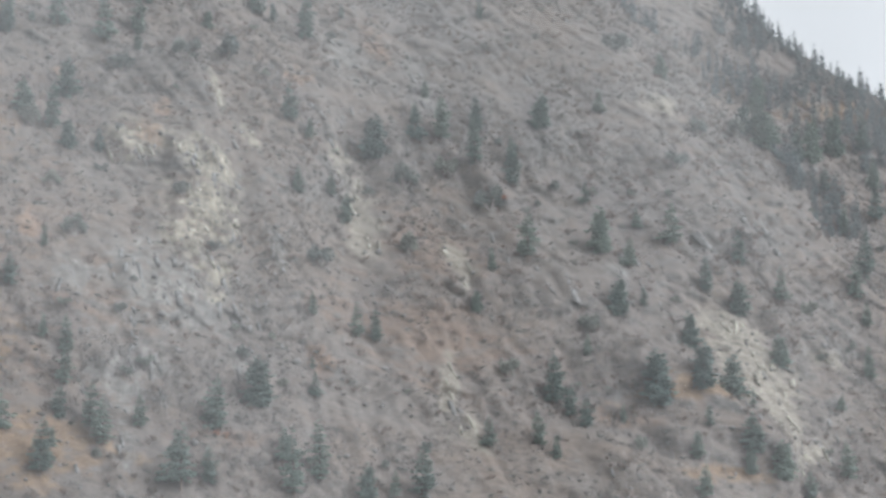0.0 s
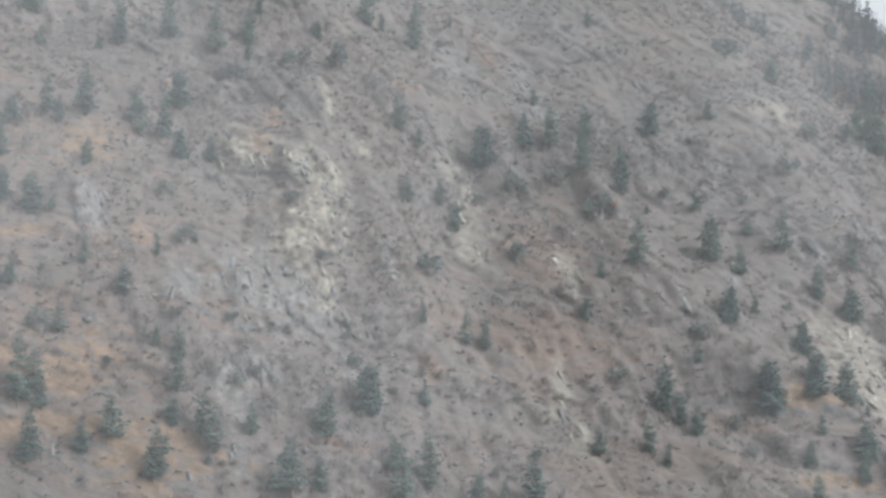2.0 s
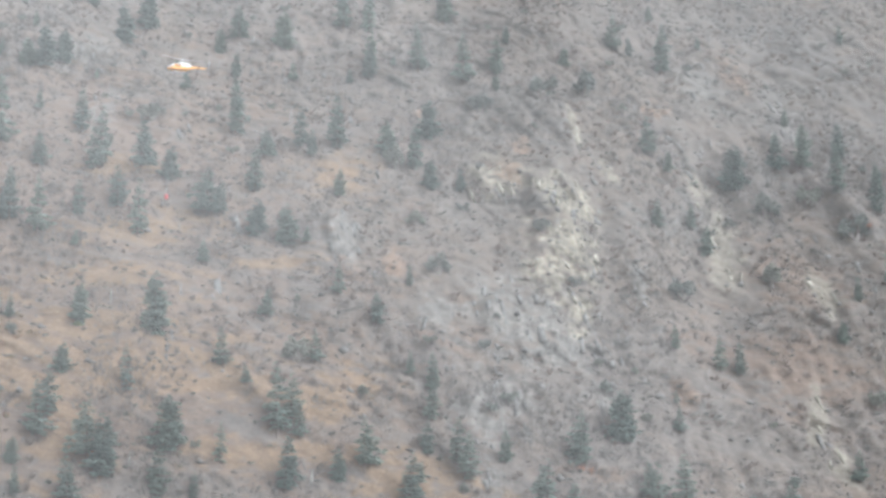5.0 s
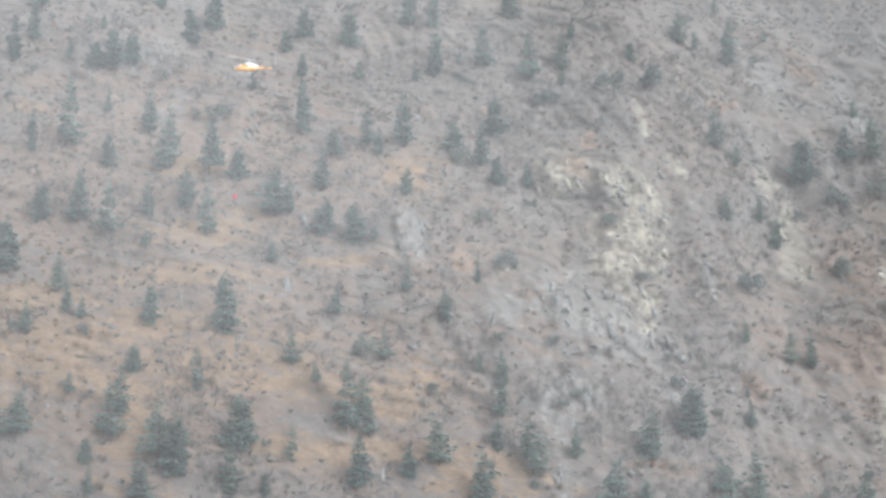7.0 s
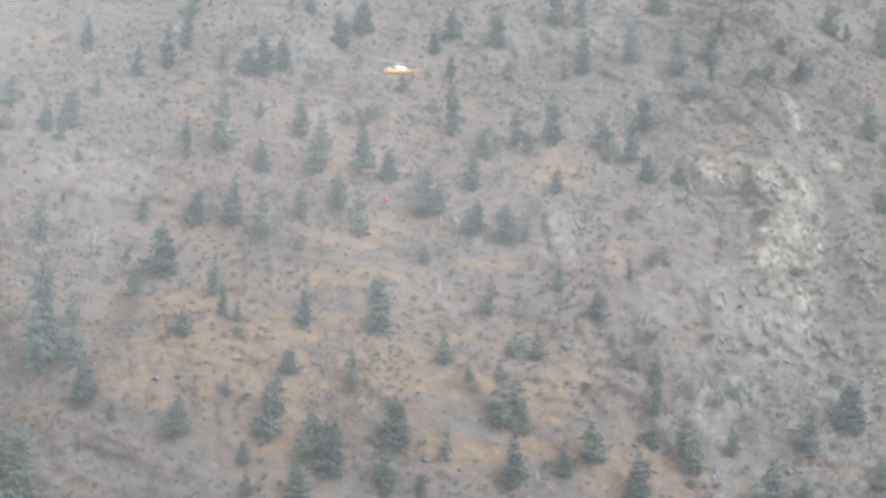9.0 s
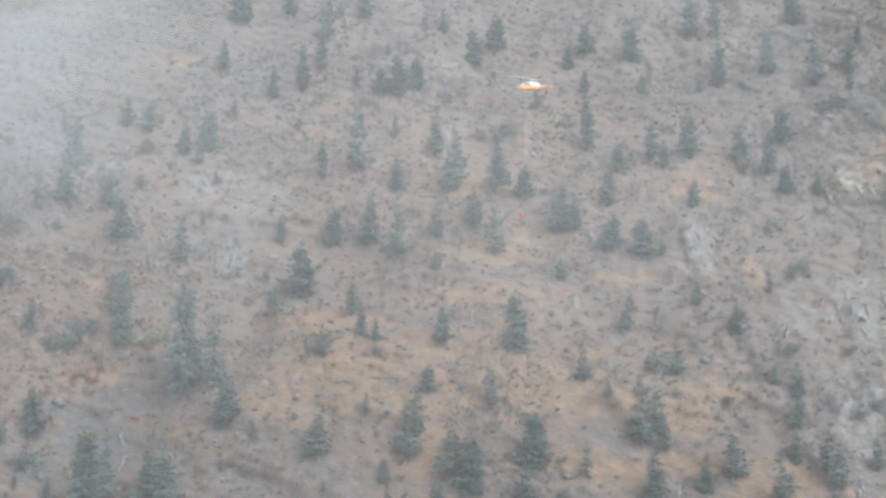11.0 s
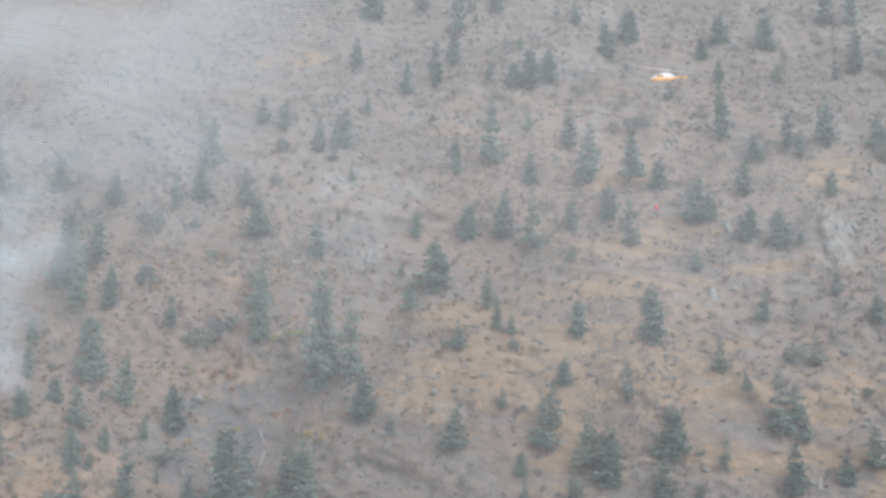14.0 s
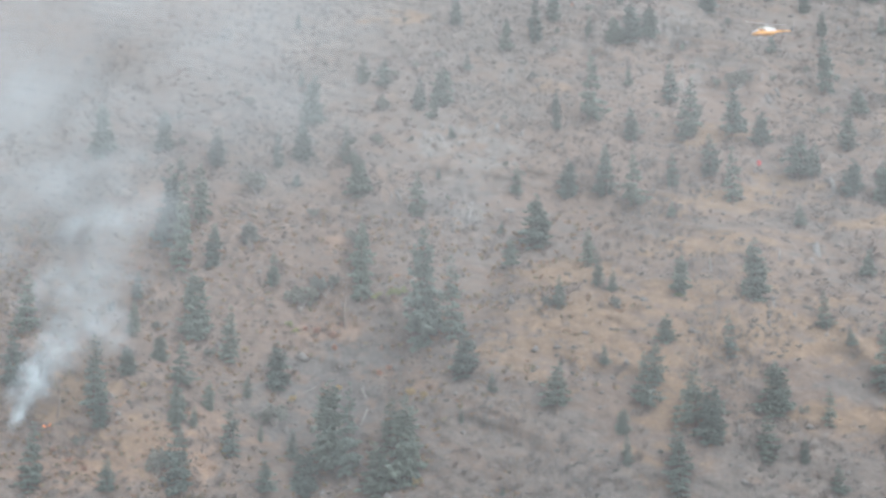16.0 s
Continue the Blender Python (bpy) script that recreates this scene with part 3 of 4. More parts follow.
def build_ground():
    xs = np.concatenate([np.linspace(-4200, -420, 40)[:-1], np.arange(-420, 590, 1.05), np.linspace(590, 4200, 40)])
    zs = np.concatenate([np.linspace(0, 14, 8)[:-1], np.arange(14, 345, 1.0), np.linspace(345, 760, 30)])
    x, z = np.meshgrid(xs, zs)
    top = crest(x)
    up = np.minimum(z, top)
    fade = smooth(0, 18, up)
    y = hillside(x, up) * fade + (480 + 1.15 * up) * (1 - fade)
    over = z - up
    y = y + over * 1.3
    up = np.maximum(up - over * 0.8, -0.5)
    face = np.stack([x, y, up], -1)
    ys = np.concatenate([np.linspace(-4500, -60, 16), np.linspace(0, 470, 24)])
    fx, fy = np.meshgrid(xs, ys)
    floor = np.stack([fx, fy, 0 * fx + 0.25 * fbm(fx / 9, fy / 9, 2, 7) * smooth(15, 60, np.hypot(fx, fy)) - 0.02], -1)
    far = np.stack([xs, 0 * xs + 4800, 0 * xs - 0.5], -1)[None]
    points = np.concatenate([floor, face, far])
    me = sheet("ground", points.reshape(-1, 3), len(ys) + len(zs) + 1, len(xs), LAND)
    px, pz = points[..., 0].ravel(), points[..., 2].ravel()
    on_face = (points[..., 1].ravel() > 475).astype(float)
    # bare rock where the face stands steep
    lean = np.gradient(y, axis=0) / np.maximum(np.gradient(z, axis=0), 0.01)
    lean = (lean + np.roll(lean, 1, 0) + np.roll(lean, -1, 0) + np.roll(lean, 1, 1) + np.roll(lean, -1, 1)) / 5
    steep = np.zeros(points.shape[:2])
    steep[len(ys):len(ys) + len(zs)] = smooth(0.75, 0.1, lean + 0.3 * fbm(x / 14, z / 14, 3, 201)) * craggy(x, z)
    for layer, kinds in COVERS:
        attribute = me.color_attributes.new(layer, "FLOAT_COLOR", "POINT")
        values = np.ones((len(px), 4), dtype=np.float32)
        for i, kind in enumerate(kinds):
            values[:, i] = steep.ravel() if kind == "steep" else cover(px, pz, kind) * on_face
        attribute.data.foreach_set("color", values.ravel())
    ground = new("ground", me)
    return tagged(ground, "grey rocky mountain face with dry grass and bare brush", "mountainside", kind="structure")


build_ground()


def spot(x, z):
    """The point of the mountain face at a place across and a height."""
    a, b = np.array([float(x)]), np.array([float(z)])
    return Vector((x, float(hillside(a, b)[0]), z))


# ---- trees ----
def mesh_of(name, points, faces, mat):
    me = bpy.data.meshes.new(name)
    me.from_pydata([tuple(p) for p in points], [], faces)
    me.materials.append(mat)
    return me


def part(name, me, parent, label=""):
    ob = new(name, me)
    ob.parent = parent
    return tagged(ob, label)


def stem(points, faces, path, radii, sides=6):
    """Adds a tapered tube along a path."""
    start = len(points)
    for p, r in zip(path, radii):
        for k in range(sides):
            a = 2 * math.pi * k / sides
            points.append((p[0] + r * math.cos(a), p[1] + r * math.sin(a), p[2] + 0.2 * r * math.sin(3 * a)))
    for i in range(len(path) - 1):
        for k in range(sides):
            a, b = start + i * sides + k, start + i * sides + (k + 1) % sides
            faces.append((a, b, b + sides, a + sides))


def spray(points, faces, at, out, length, width, rnd):
    """A needle-bearing twig end: a ridged, drooping, ragged blade of five triangles."""
    out = out.normalized()
    side = out.cross(Vector((rnd.uniform(-1, 1), rnd.uniform(-1, 1), rnd.uniform(0.1, 1)))).normalized()
    up = side.cross(out)
    k = len(points)
    points.append(at)
    points.append(at + out * length * 0.45 + side * width * rnd.uniform(0.6, 1.1) - up * width * 0.35)
    points.append(at + out * length * 0.5 + up * width * rnd.uniform(0.25, 0.5))
    points.append(at + out * length * 0.4 - side * width * rnd.uniform(0.6, 1.1) - up * width * 0.35)
    points.append(at + out * length - up * width * rnd.uniform(0.2, 0.6))
    faces += [(k, k + 1, k + 2), (k, k + 2, k + 3), (k + 1, k + 4, k + 2), (k + 2, k + 4, k + 3)]


def conifer(seed, girth, bare, ragged, levels=17, whorl=6, blunt=0.75):
    """A conifer one metre high: tapered trunk, uneven tiers of drooping limbs with flat needle sprays and gaps between."""
    rnd = random.Random(seed)
    root = new("conifer")
    lean = Vector((rnd.uniform(-0.03, 0.03), rnd.uniform(-0.03, 0.03), 0))
    axis = lambda h: Vector((lean.x * h * h, lean.y * h * h, h))
    points, faces = [], []
    stem(points, faces, [axis(h) - Vector((0, 0, 0.04 * (h == 0))) for h in (0, 0.1, 0.3, 0.6, 0.97)], (0.02, 0.016, 0.0125, 0.007, 0.001), 7)
    for _ in range(7):
        h = rnd.uniform(0.06, max(bare, 0.12))
        a = rnd.uniform(0, 6.28)
        way = Vector((math.cos(a), math.sin(a), rnd.uniform(-0.2, 0.1)))
        stem(points, faces, [axis(h), axis(h) + way * rnd.uniform(0.04, 0.09)], (0.003, 0.0008), 3)
    part("trunk", mesh_of("trunk", points, faces, BARK), root)
    points, faces = [], []
    gap = rnd.uniform(0, 6.28)
    for i in range(levels):
        h = bare + (0.97 - bare) * ((i + rnd.uniform(-0.3, 0.3)) / (levels - 1)) ** 0.95 if i else bare
        s = min(1, max(0, (h - bare) / (1 - bare)))
        reach = girth * (1 - s) ** blunt * min(1, 0.5 + 2.4 * s) * rnd.uniform(1 - 0.5 * ragged, 1.2) + 0.018
        turn = rnd.uniform(0, 6.28)
        for k in range(whorl if s < 0.8 else 4):
            if rnd.random() < 0.22 * ragged:
                continue
            a = turn + 6.283 * k / whorl + rnd.uniform(-0.35, 0.35)
            far = reach * rnd.uniform(0.7, 1.2) * (1 - 0.45 * ragged * (1 + math.cos(a - gap)) / 2)
            droop = rnd.uniform(-0.45, -0.05) + 0.75 * s * s
            way = Vector((math.cos(a), math.sin(a), droop))
            base = axis(min(0.985, h + rnd.uniform(-0.015, 0.015)))
            steps = 4 if far > 0.09 else 2
            for j in range(steps):
                u = (j + 0.6) / steps
                at = base + way * far * 0.8 * u - Vector((0, 0, 0.10 * far * u * u))
                for fork in (-0.85, 0.85):
                    b = a + fork + rnd.uniform(-0.35, 0.35)
                    out = Vector((math.cos(b), math.sin(b), droop + rnd.uniform(-0.5, 0.35)))
                    size = far * rnd.uniform(0.26, 0.44) * (1.15 - 0.5 * u) + 0.016
                    spray(points, faces, at, out, size, size * 0.42, rnd)
            size = far * 0.3 + 0.016
            spray(points, faces, base + way * far * 0.72, way, size, size * 0.36, rnd)
    spray(points, faces, axis(0.95), Vector((0, 0, 1)), 0.06, 0.012, rnd)
    part("crown", mesh_of("crown", points, faces, NEEDLES), root)
    return root


def snag(seed):
    rnd = random.Random(seed)
    root = new("dead_tree")
    points, faces = [], []
    stem(points, faces, [Vector((0.02 * math.sin(7 * h), 0, h - 0.03 * (h == 0))) for h in (0, 0.25, 0.5, 0.75, 1)], (0.028, 0.022, 0.016, 0.01, 0.004), 7)
    part("trunk", mesh_of("trunk", points, faces, BARK), root)
    for _ in range(14):
        points, faces = [], []
        h, a = rnd.uniform(0.25, 0.95), rnd.uniform(0, 6.28)
        way = Vector((math.cos(a), math.sin(a), rnd.uniform(-0.1, 0.5))) * rnd.uniform(0.06, 0.16)
        at = Vector((0.02 * math.sin(7 * h), 0, h))
        stem(points, faces, [at, at + way * 0.6, at + way + Vector((0, 0, 0.02))], (0.006, 0.004, 0.001), 4)
        part("limb", mesh_of("limb", points, faces, DEADWOOD), root)
    return root


def bush(seed, leaves):
    """A shrub one metre high: forked stems and a loose, uneven head of leaf clumps."""
    rnd = random.Random(seed)
    root = new("bush")
    points, faces = [], []
    lobes = [Vector((rnd.uniform(-0.45, 0.45), rnd.uniform(-0.45, 0.45), rnd.uniform(0.3, 0.75))) for _ in range(9)]
    for lobe in lobes:
        stem(points, faces, [Vector((0, 0, -0.05)), lobe * 0.5, lobe], (0.03, 0.018, 0.006), 4)
    part("stem", mesh_of("stem", points, faces, DEADWOOD), root)
    points, faces = [], []
    for lobe in lobes:
        for _ in range(34):
            way = Vector((rnd.gauss(0, 1), rnd.gauss(0, 1), rnd.gauss(0, 0.9))).normalized()
            spray(points, faces, lobe + way * rnd.uniform(0.03, 0.2), way, rnd.uniform(0.08, 0.2), 0.07, rnd)
    part("crown", mesh_of("crown", points, faces, leaves), root)
    return root


MODELS = {}


def plant(kind, maker, x, z, height, rnd, sink=0.15):
    """Sets a tree on the mountain face; the first of a kind is built, the next are copies."""
    m = Matrix.Translation(spot(x, z) - Vector((0, 0, sink))) @ pose(0, 0, 0, rnd.uniform(-2, 2), rnd.uniform(-2, 2), rnd.uniform(0, 360))
    if kind not in MODELS:
        ob = maker()
        ob.matrix_basis = m @ Matrix.Scale(height, 4)
        MODELS[kind] = (ob, height)
        return ob
    first, size = MODELS[kind]
    wide = rnd.uniform(1.15, 1.5) * min(1, 17 / height) if kind[0] in ("fir", "broad") else rnd.uniform(0.8, 1.05)
    return copy_thing(first, m @ Matrix.Diagonal((height / size * wide, height / size * wide, height / size, 1)))


def plant_listed():
    rnd = random.Random(5)
    for rows in FIRS:
        for x, z, h in rows:
            k = rnd.randrange(6)
            ob = plant(("fir", k), lambda: conifer(100 + k, 0.21 + 0.018 * k, 0.05 + 0.024 * k, 0.5 + 0.1 * k), x, z, h * 1.12, rnd)
            tagged(ob, "dark green conifer with drooping limbs on the slope", "tree", "conifers on the mountainside")
    for x, z, h in itertools.chain(*BROAD_FIRS):
        k = rnd.randrange(3)
        ob = plant(("broad", k), lambda: conifer(200 + k, 0.27 + 0.03 * k, 0.03, 0.45, 20, 7, 0.6), x, z, h * 1.12, rnd)
        tagged(ob, "broad dense dark green conifer on the slope", "tree", "conifers on the mountainside")
    for x, z, h in itertools.chain(*OPEN_PINES):
        ob = plant(("open", 0), lambda: conifer(301, 0.30, 0.12, 1.0, 13), x, z, h * 1.12, rnd)
        tagged(ob, "sparse dark pine with open ragged limbs on the slope", "tree", "conifers on the mountainside")
    for x, z, h in itertools.chain(*SNAGS):
        ob = plant(("snag", 0), lambda: snag(7), x, z, h, rnd)
        tagged(ob, "dead bare tree trunk with short broken limbs", "dead tree")
    for x, z, h in itertools.chain(*BUSHES):
        k = rnd.randrange(3)
        ob = plant(("bush", k), lambda: bush(400 + k, BUSH_LEAVES), x, z, h * 1.15, rnd)
        tagged(ob, "dull green rounded bush on the rocky slope", "bush", "bushes on the mountainside")


plant_listed()


# ---- more growth on the face: ridge forest, young trees, brush, stones, tufts ----
def plant_wild():
    rnd = random.Random(23)
    taken = [(x, z) for rows in (*FIRS, *BROAD_FIRS, *OPEN_PINES, *SNAGS, *BUSHES) for x, z, _ in rows]

    def clear(x, z, gap):
        return all((x - a) ** 2 + (z - b) ** 2 > gap * gap for a, b in taken)

    def fir(x, z, h, label):
        k = rnd.randrange(6)
        ob = plant(("fir", k), lambda: conifer(100 + k, 0.21 + 0.018 * k, 0.05 + 0.024 * k, 0.5 + 0.1 * k), x, z, h, rnd)
        taken.append((x, z))
        return tagged(ob, label, "tree", "conifers on the mountainside")

    # scattered young trees and bushes
    tries = count = 0
    while count < 150 and tries < 9000:
        tries += 1
        x, z = rnd.uniform(-330, 440), rnd.uniform(28, 270)
        thin = float(fbm(np.array([x / 45]), np.array([z / 45]), 2, 131)[0])
        if thin < rnd.uniform(-0.5, 0.6) or not clear(x, z, 6.5):
            continue
        if rnd.random() < 0.35:
            fir(x, z, rnd.uniform(4.5, 10), "young dark green conifer on the slope")
        else:
            k = rnd.randrange(3)
            ob = plant(("bush", k), lambda: bush(400 + k, BUSH_LEAVES), x, z, rnd.uniform(2.2, 4.2), rnd)
            tagged(ob, "dull green rounded bush on the rocky slope", "bush", "bushes on the mountainside")
            taken.append((x, z))
        count += 1


plant_wild()


def ridge_forest():
    """The dense wood behind the shoulder and along the skyline, past counting: one mesh."""
    rnd = random.Random(31)
    places, x = [], 440.0
    while x < 600:
        top = float(crest(np.array([x]))[0])
        places.append((x, top - rnd.uniform(0.5, 2.5), rnd.choice((3, 4, 5, 6, 7, 11)) * rnd.uniform(0.8, 1.1)))
        x += rnd.uniform(1.2, 3.4)
    tries = 0
    while len(places) < 800 and tries < 26000:
        tries += 1
        x, z = rnd.uniform(352, 570), rnd.uniform(150, 385)
        if z > float(crest(np.array([x]))[0]) - 3 or rnd.random() > 0.05 + 0.95 * float(smooth(58, 18, np.array([crest(np.array([x]))[0] - z]))[0]) + 0.3 * float(fbm(np.array([x / 25]), np.array([z / 25]), 2, 221)[0]):
            continue
        if all((x - a) ** 2 + (z - b) ** 2 > 11 for a, b, _ in places):
            places.append((x, z, rnd.uniform(7, 15)))
    shapes = []
    for k in range(6):
        model = conifer(600 + k, 0.20 + 0.025 * k, 0.05, 0.5, 11, 5)
        for piece in list(model.children):
            me = piece.data
            co = np.empty(len(me.vertices) * 3, dtype=np.float32)
            me.vertices.foreach_get("co", co)
            me.calc_loop_triangles()
            tri = np.empty(len(me.loop_triangles) * 3, dtype=np.int32)
            me.loop_triangles.foreach_get("vertices", tri)
            shapes.append((k, piece.name.startswith("trunk"), co.reshape(-1, 3), tri.reshape(-1, 3)))
            bpy.data.objects.remove(piece)
        bpy.data.objects.remove(model)
    points, faces, woody, start = [], [], [], 0
    for x, z, h in places:
        k, turn = rnd.randrange(6), rnd.uniform(0, 6.28)
        c, s = math.cos(turn), math.sin(turn)
        base = np.array(spot(x, z) - Vector((0, 0, 0.2)))
        for kk, wood, co, tri in shapes:
            if kk == k:
                points.append(co @ np.array([[c, s, 0], [-s, c, 0], [0, 0, 1]]) * h + base)
                faces.append(tri + start)
                woody.append(np.full(len(tri), int(wood), dtype=np.int32))
                start += len(co)
    ob = stuff("ridge_forest", np.concatenate(points), np.concatenate(faces), FOREST, "dense dark conifer forest on the skyline ridge", "forest")
    ob.data.materials.append(BARK)
    ob.data.polygons.foreach_set("material_index", np.concatenate(woody))


def strewn(count, seed, low=22, high=300):
    """Random places on the face: x, y, z."""
    rng = np.random.default_rng(seed)
    x, z = rng.uniform(-370, 470, count), rng.uniform(low, high, count)
    return rng, x, hillside(x, z), z


def stuff(name, points, faces, mat, label, category):
    me = bpy.data.meshes.new(name)
    points = np.asarray(points, dtype=np.float32).reshape(-1, 3)
    faces = np.asarray(faces, dtype=np.int32).reshape(-1, 3)
    me.vertices.add(len(points))
    me.vertices.foreach_set("co", points.ravel())
    me.loops.add(faces.size)
    me.loops.foreach_set("vertex_index", faces.ravel())
    me.polygons.add(len(faces))
    me.polygons.foreach_set("loop_start", np.arange(0, faces.size, 3, dtype=np.int32))
    me.materials.append(mat)
    me.update(calc_edges=True)
    return tagged(new(name, me), label, category, kind="stuff")


def blades(rng, x, y, z, number, height, spread, width):
    """Upright twigs or stalks that fan out from a foot: one sliver of two triangles each."""
    n = len(x)
    foot = np.stack([x, y, z - 0.1], -1)[:, None, :] + rng.normal(0, 1, (n, number, 3)) * (spread * 0.3, spread * 0.3, 0.05)
    h = height[:, None] * rng.uniform(0.5, 1.1, (n, number))
    tip = foot + np.stack([rng.normal(0, spread, (n, number)), rng.normal(0, spread, (n, number)), h], -1)
    mid = foot * 0.45 + tip * 0.55 + rng.normal(0, 0.12, (n, number, 3)) * height[:, None, None]
    side = rng.normal(0, 1, (n, number, 3)) * (1, 0.5, 0.3)
    side *= width / np.linalg.norm(side, axis=-1, keepdims=True)
    points = np.stack([foot, mid - side, mid + side, tip], -2)
    k = np.arange(n * number)[:, None] * 4
    faces = np.concatenate([k + (0, 1, 2), k + (1, 3, 2)], 1)
    return points, faces


def bare_at(x, z):
    """How far bare rock or scree lies open at a place."""
    return np.maximum.reduce([cover(x, z, k) for k in ("pale", "tan", "scree", "white")])


def strew():
    rng, x, y, z = strewn(64000, 3)
    grass = cover(x, z, "grass")
    bare = bare_at(x, z)
    thick = fbm(x / 26, z / 20, 4, 141) + 0.35 * fbm((x + z) / 7, (z - 0.4 * x) / 9, 2, 145)
    keep = (thick + 0.35 > 0.8 * grass + 1.2 * bare) & (z < crest(x) - 3)
    x, y, z, thick = x[keep], y[keep], z[keep], thick[keep]
    points, faces = blades(rng, x, y, z, 8, rng.uniform(0.7, 1.7, len(x)) * (1 + np.clip(thick, 0, 1)), 0.8, 0.10)
    stuff("bare_brush", points, faces, TWIGS, "leafless grey brush over the rocky slope", "brush")

    rng, x, y, z = strewn(9000, 8)
    keep = (fbm(x / 22, z / 18, 3, 171) > rng.uniform(-0.7, 0.9, len(x))) & (bare_at(x, z) < 0.4) & (z < crest(x) - 3)
    x, y, z = x[keep], y[keep], z[keep]
    points, faces = blades(rng, x, y, z, 16, rng.uniform(0.4, 1.3, len(x)), 0.8, 0.24)
    stuff("low_shrubs", points, faces, LOW_SHRUB, "low dark grey-green shrubs dotted over the slope", "shrubs")

    rng, x, y, z = strewn(15000, 18)
    keep = (fbm(x / 13, z / 11, 3, 231) > rng.uniform(-0.3, 0.8, len(x))) & (bare_at(x, z) < 0.3) & (cover(x, z, "grass") < 0.6) & (z < crest(x) - 3)
    x, y, z = x[keep], y[keep], z[keep]
    points, faces = blades(rng, x, y, z, 22, rng.uniform(1.0, 2.8, len(x)), 1.0, 0.15)
    stuff("thicket", points, faces, THICKET, "leafless brown thicket of tall shrubs on the slope", "shrubs")

    rng, x, y, z = strewn(17000, 19)
    keep = (x < -85 + 40 * fbm(x / 20, z / 20, 2, 241)) & (z < 130) & (bare_at(x, z) < 0.3)
    x, y, z = x[keep], y[keep], z[keep]
    points, faces = blades(rng, x, y, z, 14, rng.uniform(0.7, 2.1, len(x)), 0.8, 0.22)
    stuff("undergrowth", points, faces, UNDERGROWTH, "russet and olive undergrowth round the scree gully", "shrubs")

    for name, wanted, count, seed, mat, label in (
        ("rock_outcrops", ("white",), 34000, 20, OUTCROP, "jointed grey rock slabs standing out of the slope"),
        ("pale_slabs", ("pale", "tan"), 22000, 21, PALE_ROCK, "pale weathered rock slabs on the cliff"),
    ):
        rng, x, y, z = strewn(count, seed, 30, 250)
        near = np.maximum.reduce([cover(x, z, k) for k in wanted])
        crag = 0.14 * (fbm(x / 20, z / 26, 3, 251) > 0.5) * craggy(x, z) if name == "rock_outcrops" else 0
        keep = (rng.random(len(x)) < 0.5 * near + crag) & (z < crest(x) - 8)
        x, y, z = x[keep], y[keep], z[keep]
        n = len(x)
        size = rng.gamma(2.5, 0.2, n) + 0.3
        corner = np.array([(i, j, k) for k in (-1, 1) for j in (-1, 1) for i in (-1, 1)], dtype=float)
        block = corner * size[:, None, None] * np.stack([rng.uniform(0.35, 0.9, n), rng.uniform(0.3, 0.6, n), rng.uniform(0.9, 3.2, n)], -1)[:, None, :]
        block = block * rng.uniform(0.5, 1.15, (n, 8, 3))
        block[:, :, 0] += block[:, :, 2] * rng.normal(-0.12, 0.22, n)[:, None]
        block[:, :, 1] += block[:, :, 2] * 0.8
        k = np.arange(n)[:, None] * 8
        sides = ((0, 1, 5), (0, 5, 4), (1, 3, 7), (1, 7, 5), (3, 2, 6), (3, 6, 7), (2, 0, 4), (2, 4, 6), (4, 5, 7), (4, 7, 6), (0, 2, 3), (0, 3, 1))
        stuff(name, block + np.stack([x, y, z], -1)[:, None, :], np.concatenate([k + f for f in sides], 1), mat, label, "rocks")

    rng, x, y, z = strewn(60000, 4)
    keep = (cover(x, z, "grass") > rng.uniform(0.1, 0.9, len(x))) & (z < crest(x) - 3)
    x, y, z = x[keep], y[keep], z[keep]
    points, faces = blades(rng, x, y, z, 6, rng.uniform(0.3, 0.75, len(x)), 0.3, 0.10)
    stuff("dry_grass", points, faces, DRY_GRASS, "dry straw-coloured bunch grass on the knolls", "grass")

    rng, x, y, z = strewn(40000, 5)
    rocky = np.maximum.reduce([cover(x, z, k) for k in ("pale", "white", "scree", "tan")])
    keep = (rng.random(len(x)) < 0.10 + 0.4 * rocky) & (z < crest(x) - 3)
    x, y, z = x[keep], y[keep], z[keep]
    n = len(x)
    size = rng.gamma(2.2, 0.22, n) + 0.18
    way = np.array([(1, 0, 0), (0, 1, 0), (-1, 0, 0), (0, -1, 0), (0, 0, 0.9), (0, 0, -0.6)], dtype=float)
    points = np.stack([x, y, z], -1)[:, None, :] + way * size[:, None, None] * rng.uniform(0.55, 1.35, (n, 6, 3)) + rng.normal(0, 0.12, (n, 6, 3)) * size[:, None, None]
    k = np.arange(n)[:, None] * 6
    faces = np.concatenate([k + f for f in ((0, 1, 4), (1, 2, 4), (2, 3, 4), (3, 0, 4), (1, 0, 5), (2, 1, 5), (3, 2, 5), (0, 3, 5))], 1)
    stuff("loose_rocks", points, faces, STONES, "angular grey rocks strewn over cliffs and scree", "rocks")


strew()
ridge_forest()


